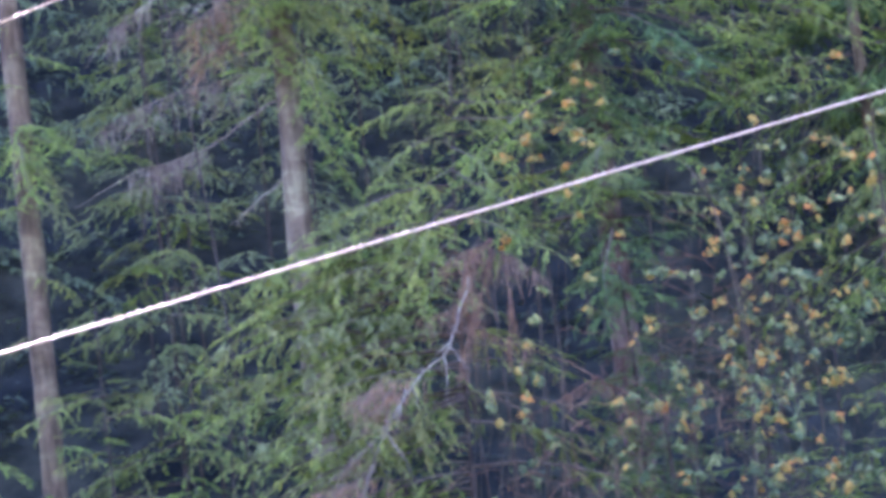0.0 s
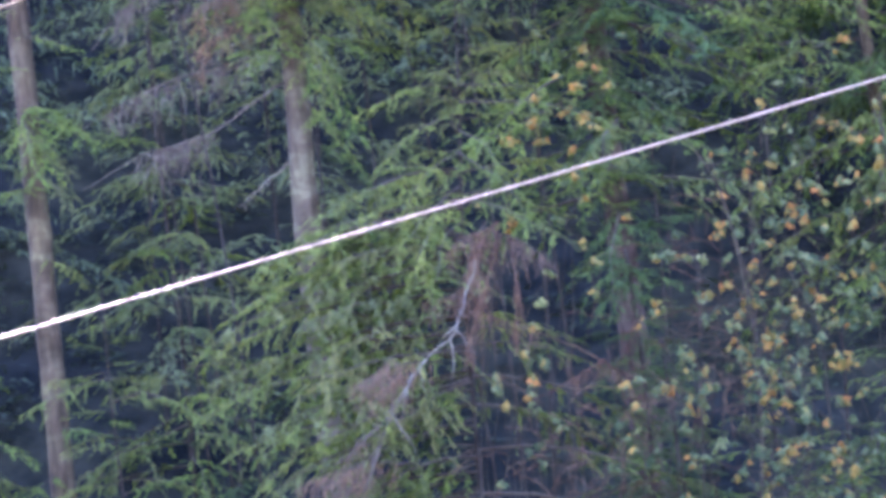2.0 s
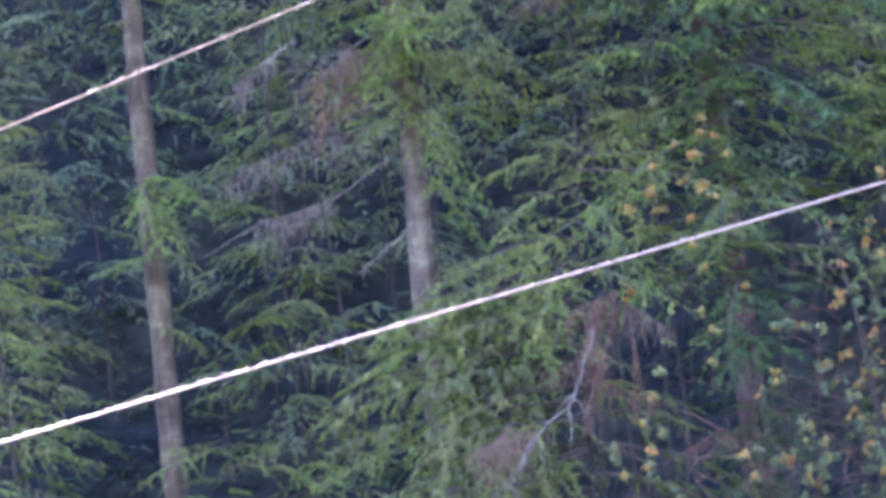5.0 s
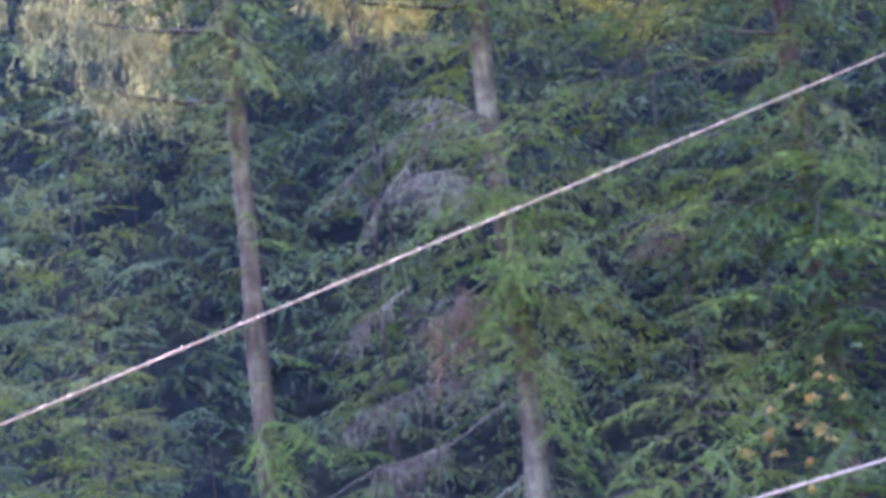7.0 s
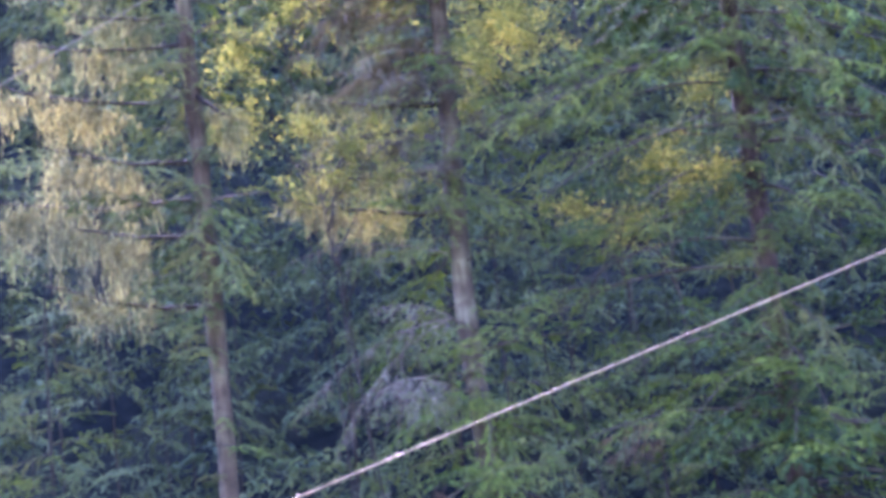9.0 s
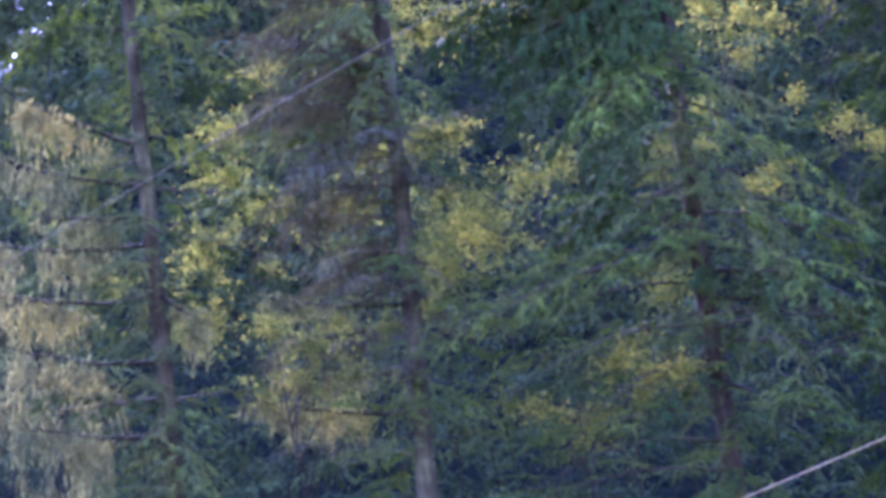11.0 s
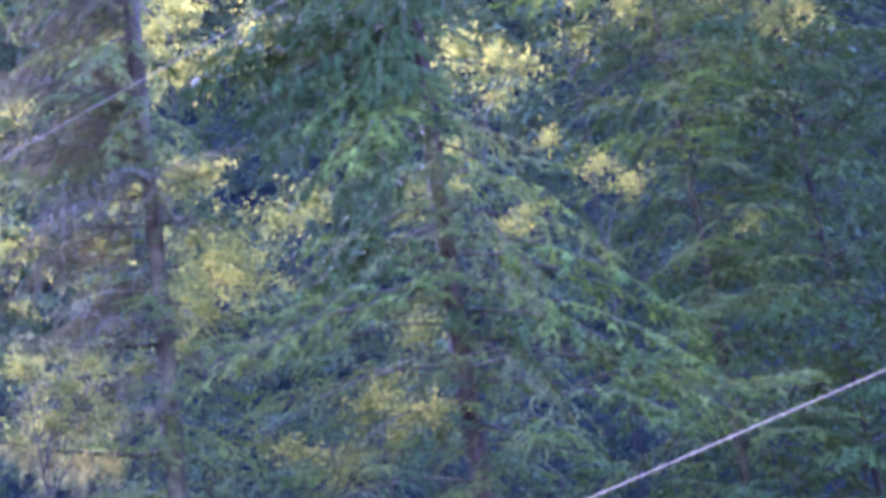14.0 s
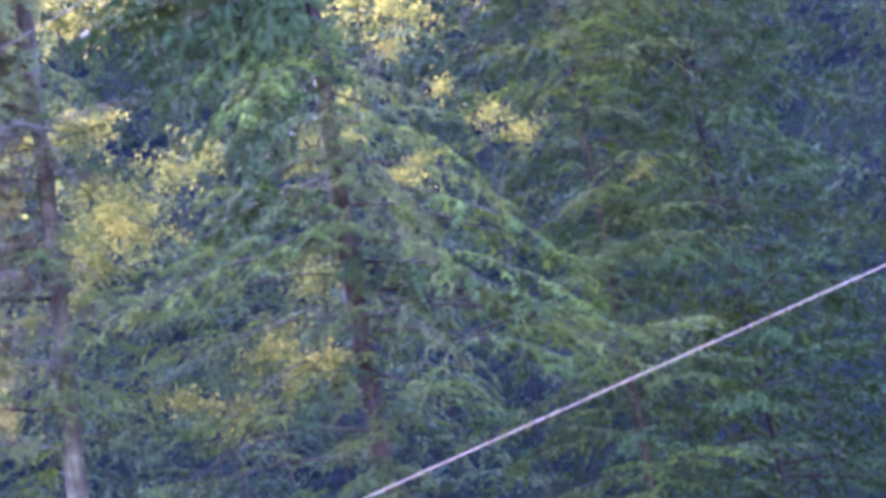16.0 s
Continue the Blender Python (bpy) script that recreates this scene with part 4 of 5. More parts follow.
limb(young, "hemlock", (-1.01, 45.4, 8.36), (-3.02, 44.2, 7.75), r4)
limb(young, "hemlock", (-1.06, 45.4, 7.8), (-2.98, 44.2, 7.2), r4)
limb(young, "hemlock", (-1.12, 45.4, 7.24), (-2.86, 44.2, 6.55), r4)
limb(young, "hemlock", (-1.27, 45.4, 9.52), (-2.32, 44.2, 8.41), r4)
limb(young, "hemlock", (-1.37, 45.4, 8.49), (-2.41, 44.2, 7.5), r4)
# a dusky crowd of twigs high on the pale hemlock
for z in np.arange(26.2, 34.8, 0.26):
    add_branch(hemlock, ("thatch", "shade_spray", "spruce", "thatch")[int(z * 100) % 4], on(LINE2, z), 188 + r2.uniform(-70, 80), r2.uniform(-36, 12), r2.uniform(2.4, 4.2), r2)
# thick veils where the foliage hides the tall trunks
for z in np.arange(14.7, 19.4, 0.17):
    add_branch(hemlock, ("hemlock", "weeping", "hemlock", "fresh")[int(z * 100) % 4], on(LINE2, z), 268 + r2.uniform(-62, 62), r2.uniform(-34, -2), r2.uniform(1.3, 2.7), r2)
for z in np.arange(19.9, 22.4, 0.2):
    add_branch(spruce, ("spruce", "shade_spray", "drape")[int(z * 100) % 3], on(LINE, z), 270 + r1.uniform(-62, 62), r1.uniform(-34, -2), r1.uniform(1.1, 2.2), r1)
# the broad hemlock: hanging sprays whose dark needles carry its left side's shade
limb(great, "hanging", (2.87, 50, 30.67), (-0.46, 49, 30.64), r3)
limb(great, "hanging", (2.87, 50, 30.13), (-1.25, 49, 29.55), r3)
limb(great, "shade_spray", (2.88, 50, 29.59), (-1.91, 49.2, 28.7), r3)
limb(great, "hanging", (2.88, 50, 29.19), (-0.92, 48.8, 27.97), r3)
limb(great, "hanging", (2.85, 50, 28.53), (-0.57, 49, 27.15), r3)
limb(great, "shade_spray", (2.91, 50, 30.8), (0.36, 48.4, 29.39), r3)
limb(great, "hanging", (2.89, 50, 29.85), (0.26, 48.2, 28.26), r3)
limb(great, "shade_spray", (2.87, 50, 28.93), (-0.17, 48.4, 27.41), r3)
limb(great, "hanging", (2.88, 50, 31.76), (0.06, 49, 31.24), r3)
limb(great, "shade_spray", (2.89, 50, 31.34), (0.69, 48.4, 30.4), r3)
limb(great, "shade_spray", (2.91, 50, 32.17), (-0.81, 49, 31.89), r3)
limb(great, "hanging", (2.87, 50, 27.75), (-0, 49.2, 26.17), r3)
limb(great, "shade_spray", (2.86, 50, 27.23), (0.5, 49, 25.52), r3)
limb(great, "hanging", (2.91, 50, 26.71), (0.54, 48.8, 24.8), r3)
limb(great, "shade_spray", (2.9, 50, 25.7), (-0.2, 49, 24.14), r3)
limb(great, "shade_spray", (2.95, 50, 25.2), (0.84, 48.6, 23.47), r3)
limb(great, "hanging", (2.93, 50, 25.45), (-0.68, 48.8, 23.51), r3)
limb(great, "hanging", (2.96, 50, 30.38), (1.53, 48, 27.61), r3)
limb(great, "shade_spray", (2.94, 50, 31.2), (1.64, 48, 28.61), r3)
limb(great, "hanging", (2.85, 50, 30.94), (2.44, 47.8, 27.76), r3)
limb(great, "shade_spray", (2.86, 50, 30.53), (1.98, 47.8, 27.57), r3)
# drapes in the same shade-dark needles that fall from its upper limbs
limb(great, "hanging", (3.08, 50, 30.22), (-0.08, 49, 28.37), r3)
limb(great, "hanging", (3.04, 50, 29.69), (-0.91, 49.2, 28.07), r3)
limb(great, "shade_spray", (3.11, 50, 29.95), (-1.36, 49.2, 29.16), r3)
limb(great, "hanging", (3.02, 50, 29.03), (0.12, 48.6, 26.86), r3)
limb(great, "shade_spray", (3.08, 50, 29.28), (-0.48, 48.8, 28.69), r3)
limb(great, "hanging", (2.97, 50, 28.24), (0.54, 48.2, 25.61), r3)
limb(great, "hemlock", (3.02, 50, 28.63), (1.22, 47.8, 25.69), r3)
limb(great, "shade_spray", (2.92, 50, 27.6), (0.66, 48, 24.65), r3)
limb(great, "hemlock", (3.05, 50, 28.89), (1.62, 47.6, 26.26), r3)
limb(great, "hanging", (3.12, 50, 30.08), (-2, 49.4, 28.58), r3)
# its brighter fans
limb(great, "hemlock", (2.74, 50, 28.75), (0.9, 47.6, 25.75), r3)
limb(great, "hemlock", (2.77, 50, 28.61), (1.52, 47.4, 25.44), r3)
limb(great, "hemlock", (2.69, 50, 28.69), (0.66, 47.8, 26.62), r3)
limb(great, "fresh", (2.74, 50, 28.55), (2, 47.5, 25.8), r3)
limb(great, "hemlock", (2.75, 50, 24.97), (-0.12, 47.9, 24.34), r3)
limb(great, "hemlock", (2.78, 50, 24.72), (0.16, 47.6, 22.75), r3)
limb(great, "hemlock", (2.88, 50, 24.21), (1.94, 47.6, 22.65), r3)
limb(great, "hemlock", (2.84, 50, 24.34), (0.75, 47.4, 22.36), r3)
layer(great, (2.69, 50, 23.99), (-2.46, 47, 21.18), r3, "hemlock")
layer(great, (2.75, 50, 23.62), (-1.17, 46.8, 21.55), r3, "hemlock")
limb(great, "fresh", (1.45, 48.6, 23.16), (-2.34, 46.8, 21.19), r3)
limb(great, "fresh", (1.91, 48.8, 23.37), (-0.73, 46.8, 21.83), r3)
layer(great, (2.97, 50, 22.27), (-1.34, 46.8, 19.81), r3, "hemlock")
layer(great, (2.99, 50, 21.56), (0.01, 46.8, 19.1), r3, "shade_spray")
# the right side, lighter needles: thin drooping sprays, then a broad skirt of layered green
limb(great, "weeping", (2.97, 50, 28.13), (4.1, 48.4, 26), r3)
limb(great, "drape", (2.98, 50, 27.73), (5.07, 49, 26.44), r3)
limb(great, "weeping", (2.98, 50, 27.22), (4.46, 48.2, 24.63), r3)
limb(great, "hemlock", (3.01, 50, 26.57), (5.78, 48.8, 24.51), r3)
limb(great, "drape", (3, 50, 26.19), (4.6, 48, 23.32), r3)
limb(great, "weeping", (3.01, 50, 25.69), (6.45, 48.6, 23.97), r3)
limb(great, "hemlock", (3.06, 50, 25.18), (6.87, 48.2, 22.66), r3)
limb(great, "drape", (3.09, 50, 24.93), (4.99, 47.6, 21.69), r3)
limb(great, "hemlock", (3.11, 50, 24.68), (7.43, 48.2, 22.12), r3)
limb(great, "weeping", (3.1, 50, 24.19), (5.84, 47.8, 21.68), r3)
limb(great, "hemlock", (3.13, 50, 23.94), (7.46, 47.8, 21.25), r3)
limb(great, "shade_spray", (3.12, 50, 23.45), (6.38, 47.2, 20.67), r3)
limb(great, "drape", (3.11, 50, 22.97), (4.43, 47, 20.16), r3)
limb(great, "shade_spray", (3.15, 50, 22.84), (7.63, 47.4, 20.6), r3)
limb(great, "shade_spray", (3.04, 50, 29.17), (5.36, 49.2, 27.65), r3)
limb(great, "shade_spray", (3.01, 50, 29.84), (5.09, 49.4, 28.97), r3)
layer(great, (3.11, 50, 22.49), (8.15, 46.8, 19.18), r3, "hemlock")
layer(great, (3.13, 50, 22.25), (7.37, 46.6, 19.53), r3, "hemlock")
layer(great, (3.14, 50, 21.89), (6.33, 46.4, 18.82), r3, "hemlock")
limb(great, "fresh", (4.92, 48.4, 21.01), (7.99, 46.4, 19.1), r3)
limb(great, "fresh", (4.58, 48.4, 20.83), (6.78, 46.2, 19.22), r3)
limb(great, "fresh", (3.9, 48.4, 20.57), (5.3, 46.2, 18.76), r3)
# lower limbs of the broad hemlock, before the young one
layer(great, (2.94, 50, 19.86), (-0.84, 47, 18.24), r3, "hemlock")
layer(great, (2.97, 50, 19.28), (-1.92, 46.8, 17.35), r3, "hemlock")
layer(great, (2.96, 50, 20.43), (0.17, 47.6, 19.31), r3, "hemlock")
layer(great, (2.82, 50, 23.16), (-0.41, 48, 21.79), r3, "hemlock")
layer(great, (2.99, 50, 21.95), (-0.59, 48.6, 21.37), r3, "hemlock")
layer(great, (2.95, 50, 17.93), (-0.23, 46.6, 16.24), r3, "hemlock")
layer(great, (3, 50, 17.47), (0.81, 46.4, 15.03), r3, "hemlock")
layer(great, (3.03, 50, 17.36), (3.95, 46.4, 15.27), r3, "hemlock")
layer(great, (3, 50, 17.92), (3.64, 46.2, 14.54), r3, "hemlock")
layer(great, (2.98, 50, 21.01), (4.24, 47, 18.57), r3, "hemlock")
layer(great, (3.01, 50, 16.37), (-1.64, 46.4, 14.92), r3, "hemlock")
limb(great, "shade_spray", (2.96, 50, 22.55), (0.7, 48.6, 21.55), r3)
limb(great, "shade_spray", (3, 50, 21.59), (1.11, 48, 19.46), r3)
limb(great, "shade_spray", (2.94, 50, 19.06), (1.66, 47.4, 17.22), r3)
limb(great, "drape", (2.96, 50, 18.83), (3.82, 47.4, 16.85), r3)
limb(great, "weeping", (3.03, 50, 23.49), (4.38, 48.6, 21.3), r3)
limb(great, "shade_spray", (2.97, 50, 16.92), (0.61, 47, 15.13), r3)
limb(great, "shade_spray", (3.03, 50, 16.58), (2.83, 46.6, 14.15), r3)
# short dusky sprays between the mossy limbs
for z in np.arange(18.6, 28.0, 0.42):
    add_branch(spruce, ("shade_spray", "spruce", "drape")[int(z * 10) % 3], on(LINE, z), 205 + r1.uniform(-45, 60), r1.uniform(-34, -6), r1.uniform(1.0, 2.2), r1)
# mossy limbs of the spruce and of the pale hemlock
moss_limb(spruce, (-7.86, 50, 25.47), (-11.04, 49.2, 25.57), 0.55, r1)
moss_limb(spruce, (-7.87, 50, 24.3), (-11.65, 49.3, 24.87), 0.6, r1)
moss_limb(spruce, (-7.89, 50, 22.91), (-10.42, 49.1, 23.27), 0.85, r1)
moss_limb(spruce, (-7.87, 50, 21.3), (-10.35, 49, 21.57), 0.85, r1)
moss_limb(spruce, (-7.84, 50, 19.91), (-10.6, 48.9, 20.16), 0.45, r1)
moss_limb(spruce, (-7.88, 50, 22.13), (-12.24, 49.6, 22.52), 0.75, r1)
moss_limb(spruce, (-7.89, 50, 26.04), (-9.91, 49.3, 26.11), 0.5, r1)
moss_limb(spruce, (-7.87, 50, 26.79), (-11.09, 49.2, 27.62), 0.5, r1)
moss_limb(spruce, (-7.89, 50, 27.69), (-10.58, 49.2, 29.09), 0.55, r1)
moss_limb(spruce, (-7.69, 50, 24.4), (-6.73, 48.8, 23.15), 0.4, r1)
moss_limb(hemlock, (-3, 50.5, 23.28), (-5.42, 49.6, 23.11), 0.45, r2)
moss_limb(hemlock, (-2.96, 50.5, 23.73), (-5.5, 49.8, 23.89), 0.32, r2)
moss_limb(hemlock, (-3.03, 50.5, 22.4), (-5.39, 49.6, 22.06), 0.25, r2)
moss_limb(hemlock, (-3.01, 50.5, 21.45), (-6.07, 49.6, 21.73), 0.35, r2)


# ---- a dead limb leaning in the brush ----
def dead_limb(points, foot, seed):
    r = np.random.default_rng(seed)
    p = np.array(points)
    s = np.linspace(0, 1, 24)
    k = np.linspace(0, 1, len(p))
    line = np.stack([np.interp(s, k, p[:, i]) for i in range(3)], axis=1)
    line[1:-1] = (line[:-2] + 2 * line[1:-1] + line[2:]) / 4
    line += r.normal(size=line.shape) * 0.02
    ob = thing("dead_limb", tuple(p[0]), "pale bare dead limb curving down through the brush", "branch")
    v, f = tube(line - p[0], foot * (1 - 0.75 * s), 7)
    part("stem", mesh_of("stem", v, f, DEAD_WOOD, True), ob)
    for i in range(9):
        u = r.uniform(0.1, 0.95)
        b = np.array([np.interp(u, s, line[:, j]) for j in range(3)])
        t = np.linspace(0, 1, 6)
        way = np.array([r.uniform(-0.7, 0.5), r.uniform(-0.4, 0.2), -r.uniform(0.4, 1.0)])
        q = b + way * t[:, None] * r.uniform(0.4, 1.0) + r.normal(size=(6, 3)) * 0.02
        v, f = tube(q - p[0], 0.018 * (1.1 - t), 4)
        part("twig", mesh_of("twig", v, f, DEAD_WOOD), ob)


dead_limb([(0.37, 44.6, 8.97), (-0.02, 43.8, 7.78), (-0.84, 43.4, 7.01), (-1.36, 43.2, 6.15), (-1.67, 43.2, 5.31)], 0.021, 51)
dead_limb([(-0.79, 43.5, 7.11), (-1.11, 43.3, 6.49), (-1.58, 43.2, 6.18), (-1.96, 43.2, 5.95)], 0.02, 52)


# ---- bare twiggy shrubs and arching stems ----
def bare_shrub(foot, heads, seed):
    """Thin reddish stems that fork twice into fine twigs."""
    r = np.random.default_rng(seed)
    base = (foot[0], foot[1], hill(foot[0], foot[1]) - 0.1)
    b = np.array(base)
    shrub = thing("bare_shrub", base, "bare reddish shrub of fine tangled twigs", "shrub", "bare shrubs at the wood's edge")
    q = np.linspace(0, 1, 7)
    for head in heads:
        h = np.array(head) - b
        mid = h * np.array([0.4, 0.5, 0.6]) + r.normal(size=3) * 0.3
        line = mid * (2 * q * (1 - q))[:, None] + h * (q ** 2)[:, None] + r.normal(size=(7, 3)) * 0.03 * q[:, None]
        v, f = tube(line, 0.013 * (1.1 - 0.8 * q), 4)
        part("stem", mesh_of("stem", v, f, STEM), shrub)
        fine = []
        for n in range(11):
            u = r.uniform(0.55, 1.0)
            p = np.array([np.interp(u, q, line[:, j]) for j in range(3)])
            way = unit(r.normal(size=3) * np.array([1.0, 0.6, 0.5]) + np.array([0, 0, -0.1])) * r.uniform(0.4, 1.0)
            tw = p + way * q[:, None] + np.array([0, 0, -0.25]) * (q ** 2)[:, None] + r.normal(size=(7, 3)) * 0.015
            fine.append(tube(tw, 0.0065 * (1.1 - 0.8 * q), 3))
            for m in range(4):
                k = r.integers(2, 7)
                w2 = unit(way + r.normal(size=3) * 0.5) * r.uniform(0.15, 0.4)
                fine.append(tube(tw[k] + w2 * q[::3][:, None], np.array([0.005, 0.004, 0.002]), 3))
        tagged(part("spray", mesh_of("spray", *joined(fine), RED_TWIG), shrub), kind="stuff")


bare_shrub((0.78, 43.4, 2.02), [(1.12, 42.8, 7.61), (1.67, 42.8, 7.82), (1.81, 42.4, 6.78), (1.17, 42.4, 6.5), (0.53, 42.2, 6.2)], 91)
bare_shrub((2.01, 44.0, 1.9), [(2.28, 43.4, 7.57), (2.86, 43.6, 7.9), (2.99, 43.4, 6.78), (2.24, 42.8, 5.91)], 93)
bare_shrub((3.09, 44.4, 1.8), [(3.99, 44.2, 9.53), (4.52, 44.4, 9.98), (3.75, 44.6, 10.39), (4.45, 43.6, 7.73)], 94)


def arching_sapling(points, foot, seed, bark=STEM):
    r = np.random.default_rng(seed)
    p = np.array(points)
    s = np.linspace(0, 1, 22)
    k = np.linspace(0, 1, len(p))
    line = np.stack([np.interp(s, k, p[:, i]) for i in range(3)], axis=1)
    for _ in range(3):
        line[1:-1] = (line[:-2] + 2 * line[1:-1] + line[2:]) / 4
    ob = thing("arching_sapling", tuple(p[0]), "thin bare sapling arching through the maples", "sapling", "arching saplings")
    v, f = tube(line - p[0], foot * (1.1 - 0.6 * s), 5)
    part("stem", mesh_of("stem", v, f, bark, True), ob)
    for i in range(5):
        b = line[r.integers(8, 22)]
        q = np.linspace(0, 1, 4)
        way = np.array([r.uniform(-0.5, 0.5), r.uniform(-0.2, 0.2), r.uniform(-0.3, 0.5)])
        v, f = tube(b + way * q[:, None] - p[0], foot * 0.5 * (1.1 - q), 4)
        part("twig", mesh_of("twig", v, f, bark), ob)


arching_sapling([(4.02, 44.0, 2.16), (4.72, 43.8, 6.2), (4.50, 43.6, 8.4), (4.40, 43.6, 9.35), (4.17, 43.6, 9.95), (3.87, 43.6, 10.43), (3.53, 43.6, 10.66)], 0.013, 95, PALE_BARK)
arching_sapling([(4.12, 43.6, 2.11), (4.52, 43.4, 5.91), (4.6, 43.2, 7.91), (4.27, 43.0, 9.28), (4.15, 43.0, 10.1)], 0.014, 96)
arching_sapling([(5.25, 43.0, 1.98), (5.51, 42.8, 5.39), (5.51, 42.6, 7.12), (5.17, 42.6, 7.86)], 0.014, 97)
arching_sapling([(3.25, 43.6, 2.2), (3.73, 43.4, 7.06), (2.88, 43.0, 7.54), (2.13, 42.8, 8.04)], 0.013, 99)


# ---- maples with turning leaves ----
def maple_leaf(size, r):
    """One lobed leaf, folded along its rib."""
    turn = np.radians([-150, -115, -80, -55, -28, 0, 28, 55, 80, 115, 150])
    out = np.array([0.30, 0.62, 0.36, 0.82, 0.45, 1.0, 0.45, 0.82, 0.36, 0.62, 0.30]) * size * 0.62
    rim = np.stack([out * np.cos(turn) + size * 0.3, out * np.sin(turn) * 0.72, -np.abs(np.sin(turn)) * out * r.uniform(0.3, 0.9) - 0.1 * size * (1 - np.cos(turn))], axis=1)
    verts = np.concatenate([[[0, 0, 0]], rim])
    return verts, [(0, i, i + 1) for i in range(1, 11)]


lr = np.random.default_rng(61)
LEAF_SHAPES = [maple_leaf(k, lr) for k in (0.12, 0.15, 0.18, 0.21)]
GOLD_LEAVES = [mesh_of("leaf", v, f, GOLD) for v, f in LEAF_SHAPES]


def droop(r, turn):
    """A leaf that hangs from its stalk, turned to one side of the cluster."""
    return Euler((r.uniform(-0.5, 0.5), r.uniform(0.35, 1.35), turn)).to_matrix()


def maple(base, tips, seed, gold, nodes, span=0.75):
    """A shrub with arching stems and clusters of drooping leaves at the ends of its twigs; gold: the share that has turned."""
    r = np.random.default_rng(seed)
    base = (base[0], base[1], hill(base[0], base[1]) - 0.1)
    shrub = thing("maple_shrub", base, "leggy maple shrub with green and golden autumn leaves", "shrub", "maple shrubs at the wood's edge")
    b = np.array(base)
    rest = []
    for tip in tips:
        t = np.array(tip)
        s = np.linspace(0, 1, 16)
        foot = b + r.normal(size=3) * np.array([0.9, 0.5, 0.0])
        mid = foot + (t - foot) * np.array([0.2, 0.3, 0.75]) + r.normal(size=3) * np.array([0.9, 0.4, 0.5])
        line = foot * ((1 - s) ** 2)[:, None] + mid * (2 * s * (1 - s))[:, None] + t * (s ** 2)[:, None]
        line[1:] += r.normal(size=(15, 3)) * 0.03
        v, f = tube(line - b, 0.009 * (1 - 0.6 * s), 5)
        part("stem", mesh_of("stem", v, f, STEM, True), shrub)
        for n in range(nodes):
            u = 1.0 if n == 0 else r.uniform(0.6, 1.0)
            p = np.array([np.interp(u, s, line[:, j]) for j in range(3)])
            q = np.linspace(0, 1, 6)
            end = r.normal(size=3) * span * np.array([0.75, 0.5, 0.55]) * (0.15 if n == 0 else 1.0)
            twig = p + end * q[:, None] + np.array([0, 0, 0.16 * np.linalg.norm(end)]) * (4 * q * (1 - q))[:, None]
            v, f = tube(twig - b, 0.0065 * (1.1 - 0.7 * q), 4)
            part("twig", mesh_of("twig", v, f, STEM), shrub)
            turned = r.uniform() < gold
            for k in range(r.integers(4, 8)):
                at = twig[-1] + (twig[-2] - twig[-1]) * r.uniform(0, 1.6) + r.normal(size=3) * 0.025
                pose_of = droop(r, 2.4 * k + r.uniform(-0.5, 0.5))
                if r.uniform() < (0.7 if turned else 0.08):
                    part("leaf", GOLD_LEAVES[r.integers(4)], shrub, "", Matrix.Translation(Vector(at - b)) @ pose_of.to_4x4())
                else:
                    v, f = LEAF_SHAPES[r.integers(4)]
                    rest.append((v @ np.array(pose_of).T + at - b, f))
    v, f = joined(rest)
    tagged(part("green_leaves", mesh_of("green_leaves", v, f, MAPLE), shrub), kind="stuff")
    return shrub


maple((1.29, 46.0, 2.0), [(1.8, 45.0, 12.74), (2.54, 45.5, 12.54), (3.2, 45.2, 12.59), (2.81, 45.0, 11.72), (2.0, 45.0, 12.1)], 71, 0.55, 6, 0.5)
maple((1.66, 44.0, 1.94), [(1.48, 43.0, 8.41), (2.22, 43.4, 8.57), (2.79, 44.0, 9.44)], 72, 0.3, 3, 0.5)
maple((0.52, 43.0, 2.05), [(0.93, 42.0, 7.08), (0.47, 42.0, 6.6), (1.27, 42.3, 6.9)], 73, 0.35, 4, 0.4)
maple((2.39, 43.0, 1.85), [(2.69, 42.0, 6.55), (2.55, 42.0, 6.1), (3.3, 42.3, 6.2), (2.4, 41.8, 5.5)], 74, 0.5, 4, 0.42)
maple((4.01, 44.0, 1.7), [(3.86, 43.0, 8.42), (4.47, 43.4, 8.78), (3.86, 42.8, 7.76), (5.1, 43.0, 8.38), (4.96, 44.0, 9.39)], 75, 0.3, 12, 0.8)
maple((5.14, 44.0, 1.58), [(5.76, 43.0, 8.76), (6.12, 43.4, 8.43), (6.6, 43.0, 9.03), (5.24, 42.8, 7.53), (6.61, 43.0, 7.77)], 76, 0.3, 12, 0.8)
maple((5.2, 43.0, 1.56), [(5.12, 42.0, 5.26), (5.77, 42.0, 5.62), (6.1, 42.3, 5.28), (4.91, 42.0, 6.31), (5.67, 42.0, 4.86)], 77, 0.3, 12, 0.7)
maple((5.79, 45.0, 1.52), [(5.54, 44.6, 11.42), (6.16, 44.4, 10.65), (6.45, 44.8, 11.85), (7.12, 44.5, 10.85), (7.06, 44.0, 10.19), (5.0, 44.6, 10.3), (4.4, 44.4, 9.9)], 78, 0.3, 12, 0.7)
maple((4.09, 43.0, 1.68), [(4.23, 42.4, 6.79), (4.69, 42.4, 6.3), (5.46, 42.4, 6.92)], 79, 0.3, 9, 0.7)


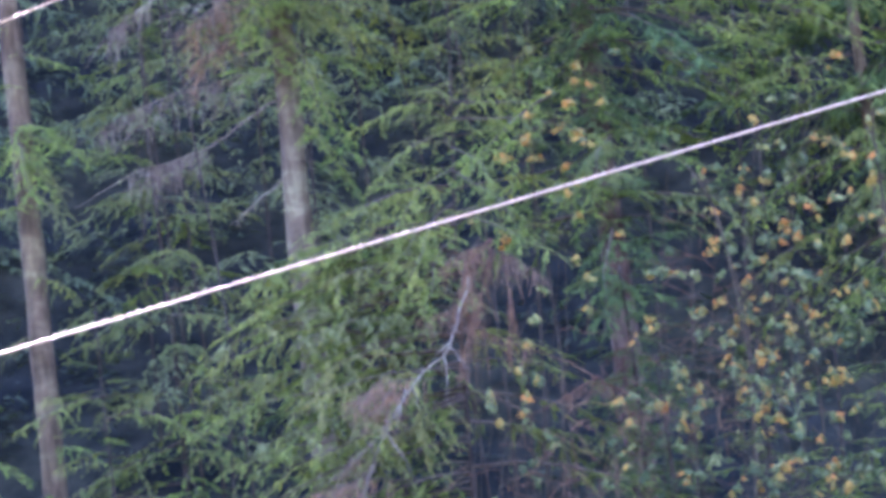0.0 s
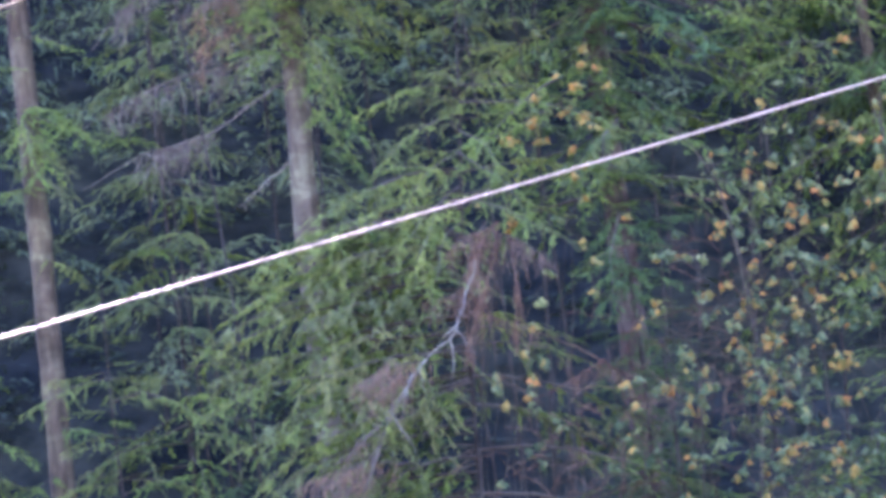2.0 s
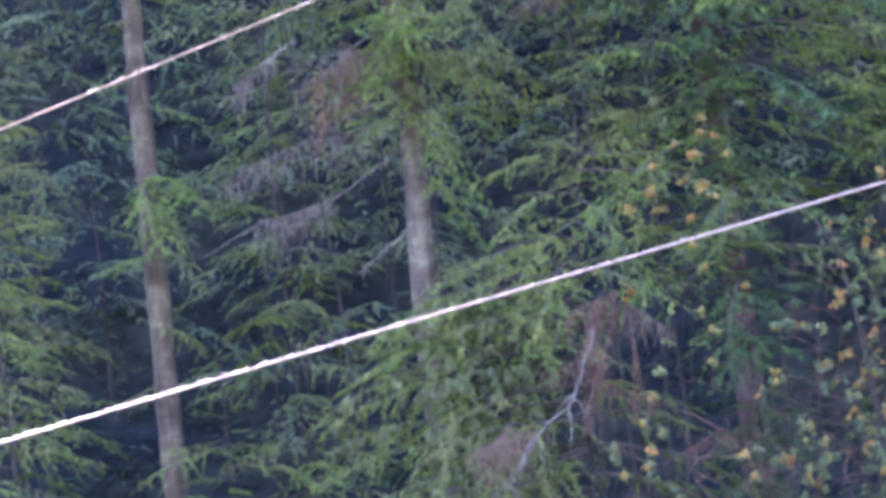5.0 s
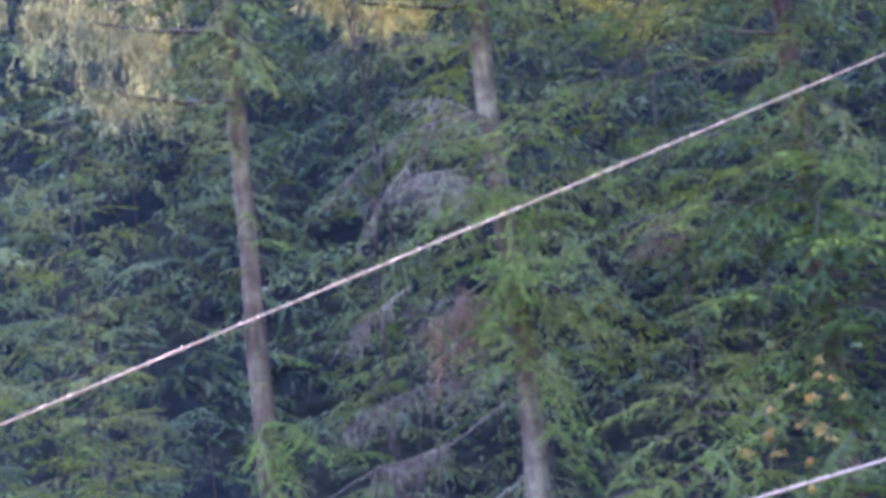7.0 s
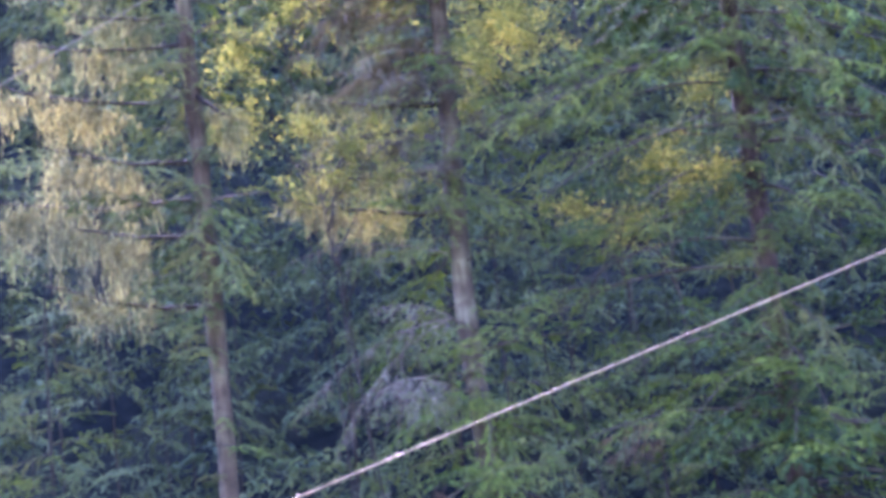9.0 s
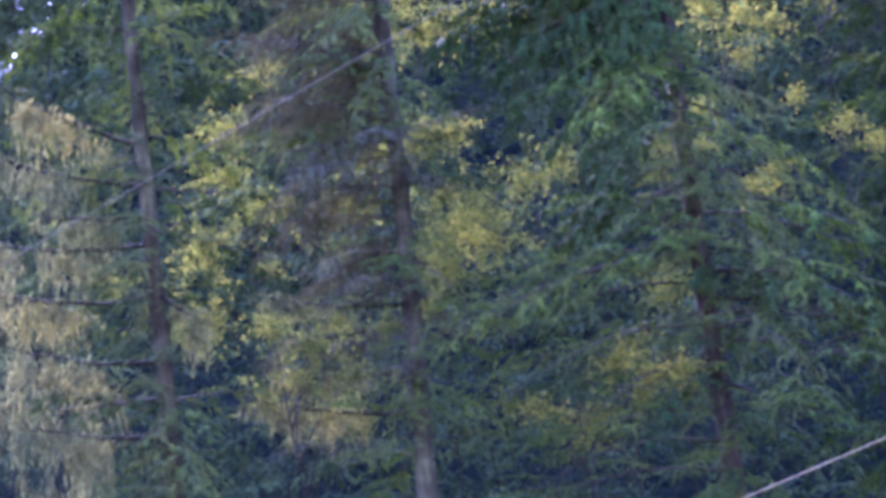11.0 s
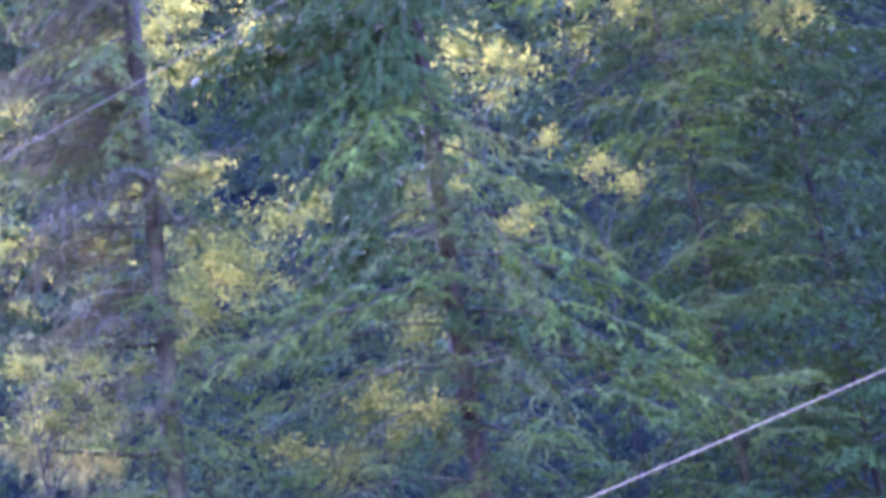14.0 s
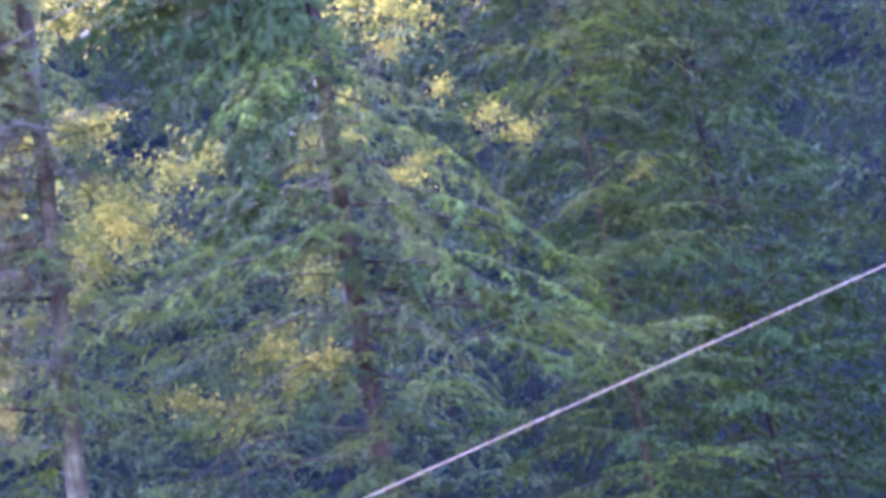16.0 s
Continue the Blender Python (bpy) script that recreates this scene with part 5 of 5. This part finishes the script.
# ---- broad-leaved trees, clumps placed to fit the camera's view of sunlit patches ----
def broadleaf(base, clumps, seed):
    """A slim tree whose crown is made of loose clumps round the ends of its limbs."""
    r = np.random.default_rng(seed)
    base = (base[0], base[1], hill(base[0], base[1]) - 0.2)
    tree = thing("broadleaf_tree", base, "slim broad-leaved tree with bright yellow-green leaf clumps standing in for sunlit patches", "tree", "broad-leaved trees in the wood")
    b = np.array(base)
    top = max(c[2] for c in clumps)
    s, line = trunk_line((0, 0, 0), (clumps[0][0] - b[0], clumps[0][1] - b[1], top - b[2]), 0.2, r, 18)
    part("trunk", trunk_mesh(line, s, 0.026, 0.008, DARK_BARK, r), tree)
    quads = []
    for x, y, z, size in clumps:
        c = np.array([x, y, z]) - b
        fork = np.array(on(line, max(0.5, c[2] - 1.6)))
        q = np.linspace(0, 1, 8)
        v, f = tube(fork + (c - fork) * q[:, None] + np.array([0, 0, 0.25]) * np.sin(np.pi * q)[:, None], 0.02 * (1.1 - q), 5)
        part("limb", mesh_of("limb", v, f, DARK_BARK), tree)
        n = int(1450 * size ** 1.6)
        # leaves along sprigs that leave the clump's middle and hang a little
        sprig = r.normal(size=(30, 3)) * np.array([0.76, 0.6, 0.56]) * size
        pick = r.integers(30, size=n)
        along = r.uniform(0.1, 1.15, n)
        p = c + sprig[pick] * along[:, None] + np.array([0, 0, -0.22 * size]) * (along ** 2)[:, None] + r.normal(size=(n, 3)) * 0.07
        d = r.normal(size=(n, 3)) + np.array([0, 0, -0.7])
        k = r.uniform(0.045, 0.10, n)
        quads.append(kites(p, d, k, k * 0.6, r))
    part("crown", blades_mesh("crown", np.concatenate(quads), BROAD), tree)
    return tree


broadleaf((-1.2, 53, 0), [(-1.99, 52.5, 26.88, 0.8), (-1.44, 52.5, 26.42, 0.9), (-1.14, 52.5, 25.86, 0.8), (-2.20, 52.5, 25.74, 0.6), (-0.30, 52.5, 27.19, 0.6), (0.44, 52.5, 27.50, 0.6), (-2.14, 52.5, 25.09, 0.6), (-2.54, 52.5, 24.50, 0.5)], 81)
broadleaf((-2.6, 54, 0), [(-2.37, 53.5, 29.02, 0.6), (-1.77, 53.5, 28.95, 0.6), (-2.16, 53.5, 31.50, 0.8), (-1.16, 53.5, 31.66, 0.6), (-2.58, 53.5, 32.55, 0.8), (-2.16, 53.5, 33.07, 0.7), (-0.35, 53.5, 32.27, 0.5)], 82)
broadleaf((1.4, 52.5, 0), [(2.56, 52.0, 27.25, 0.3), (2.42, 52.0, 26.61, 0.3), (2.23, 52.0, 25.98, 0.3), (3.49, 52.0, 28.06, 0.4), (3.43, 52.0, 27.14, 0.3), (2.42, 52.0, 24.17, 0.5), (2.15, 52.0, 23.83, 0.4)], 83)
broadleaf((2.0, 49.6, 0), [(1.02, 49.1, 21.32, 0.43), (1.63, 49.1, 21.07, 0.50), (2.28, 49.1, 21.16, 0.43), (1.49, 49.1, 21.72, 0.37), (-0.35, 49.1, 20.57, 0.37), (0.48, 49.1, 20.35, 0.37), (-1.06, 49.1, 20.89, 0.31)], 84)
broadleaf((3.8, 53, 0), [(4.05, 52.5, 30.58, 0.58), (4.75, 52.5, 30.35, 0.58), (5.33, 52.5, 30.13, 0.50), (4.51, 52.5, 29.41, 0.36), (3.97, 52.5, 30.87, 0.43), (6.51, 52.5, 30.68, 0.43)], 85)
broadleaf((6.2, 53.5, 0), [(6.29, 53.0, 32.42, 0.50), (7.00, 53.0, 32.19, 0.43), (7.65, 53.0, 31.53, 0.43), (9.79, 53.0, 31.69, 0.50), (10.88, 53.0, 30.84, 0.58), (11.54, 53.0, 31.04, 0.50)], 86)
broadleaf((5.4, 52.5, 0), [(6.35, 52.0, 27.30, 0.36), (6.99, 52.0, 26.82, 0.36), (4.30, 52.0, 26.11, 0.36), (4.81, 52.0, 26.44, 0.36), (9.38, 52.0, 25.61, 0.36), (5.51, 52.0, 28.07, 0.29)], 87)
broadleaf((-5, 53, 0), [(-6.53, 52.5, 27.97, 0.8), (-5.87, 52.5, 27.10, 0.8), (-7.20, 52.5, 26.36, 0.8), (-7.04, 52.5, 24.81, 0.7), (-5.55, 52.5, 30.41, 0.5), (-6.58, 52.5, 29.18, 0.6), (-4.10, 52.5, 27.01, 0.5), (-3.31, 52.5, 28.10, 0.5)], 88)
broadleaf((1.0, 49.2, 0), [(-0.07, 48.7, 20.32, 0.37), (0.54, 48.7, 20.13, 0.37), (-0.57, 48.7, 20.61, 0.31), (0.99, 48.7, 21.32, 0.37), (1.59, 48.7, 21.02, 0.43), (2.23, 48.7, 21.05, 0.37), (-1.38, 48.7, 24.22, 0.43), (-1.87, 48.7, 23.69, 0.43), (-1.57, 48.7, 24.60, 0.43)], 89)
broadleaf((-4.6, 53, 0), [(-5.86, 52.5, 22.76, 0.6), (-4.73, 52.5, 22.37, 0.6), (-4.17, 52.5, 22.18, 0.5), (-5.75, 52.5, 25.78, 0.3), (-7.01, 52.5, 26.47, 0.4), (-9.07, 52.5, 25.84, 0.4), (-7.60, 52.5, 24.62, 0.3)], 90)
broadleaf((-3.4, 49.2, 0), [(-5.38, 48.6, 22.77, 0.55), (-4.56, 48.5, 22.16, 0.6), (-3.87, 48.5, 21.55, 0.5), (-4.92, 48.6, 21.67, 0.5), (-3.28, 48.8, 22.58, 0.35), (-4.12, 48.8, 22.8, 0.4)], 92)
broadleaf((0.6, 50.6, 0), [(-1.92, 51.5, 25.78, 0.6), (-1.4, 51.5, 26.35, 0.5), (-2.34, 51.5, 24.95, 0.5), (0.83, 49, 21.08, 0.45), (1.42, 49, 20.65, 0.45), (0.28, 49, 20.01, 0.4)], 98)

# ---- wires ----
def wire(label, a, b, thick, sag, mat, strands=4):
    """A twisted cable in a shallow curve."""
    s = np.linspace(0, 1, 380)
    line = np.array(a) + (np.array(b) - np.array(a)) * s[:, None]
    line[:, 2] -= sag * 4 * s * (1 - s)
    way = unit(np.array(b) - np.array(a))
    u = unit(np.cross(way, np.array([0, 0, 1.0])))
    v = np.cross(u, way)
    length = np.linalg.norm(np.array(b) - np.array(a))
    cable = thing("overhead_cable", a, label, "cable", "cables crossing the hillside")
    for i in range(strands):
        t = 2 * np.pi * (i / strands + s * length / 0.9)
        p = line + (u * np.cos(t)[:, None] + v * np.sin(t)[:, None]) * thick * 0.33
        vv, ff = tube(p - np.array(a), np.full(len(s), thick * 0.235), 6)
        part("strand", mesh_of("strand", vv, ff, mat, True), cable)
    return cable


wire("thick pale twisted overhead cable lit by the sun", (-9.82, 18.2, 3.136), (8.96, 24.8, 7.907), 0.0182, 0.0, ALUMINIUM)
wire("pinkish twisted overhead cable with a bright sunlit side", (-10.98, 14.4, 2.947), (12.85, 27.6, 14.474), 0.0116, 0.0, COPPER)
wire("thin dull overhead cable high across the trees", (-10.65, 20.0, 8.057), (7.08, 26.4, 20.453), 0.0105, 0.0, DULL, 3)
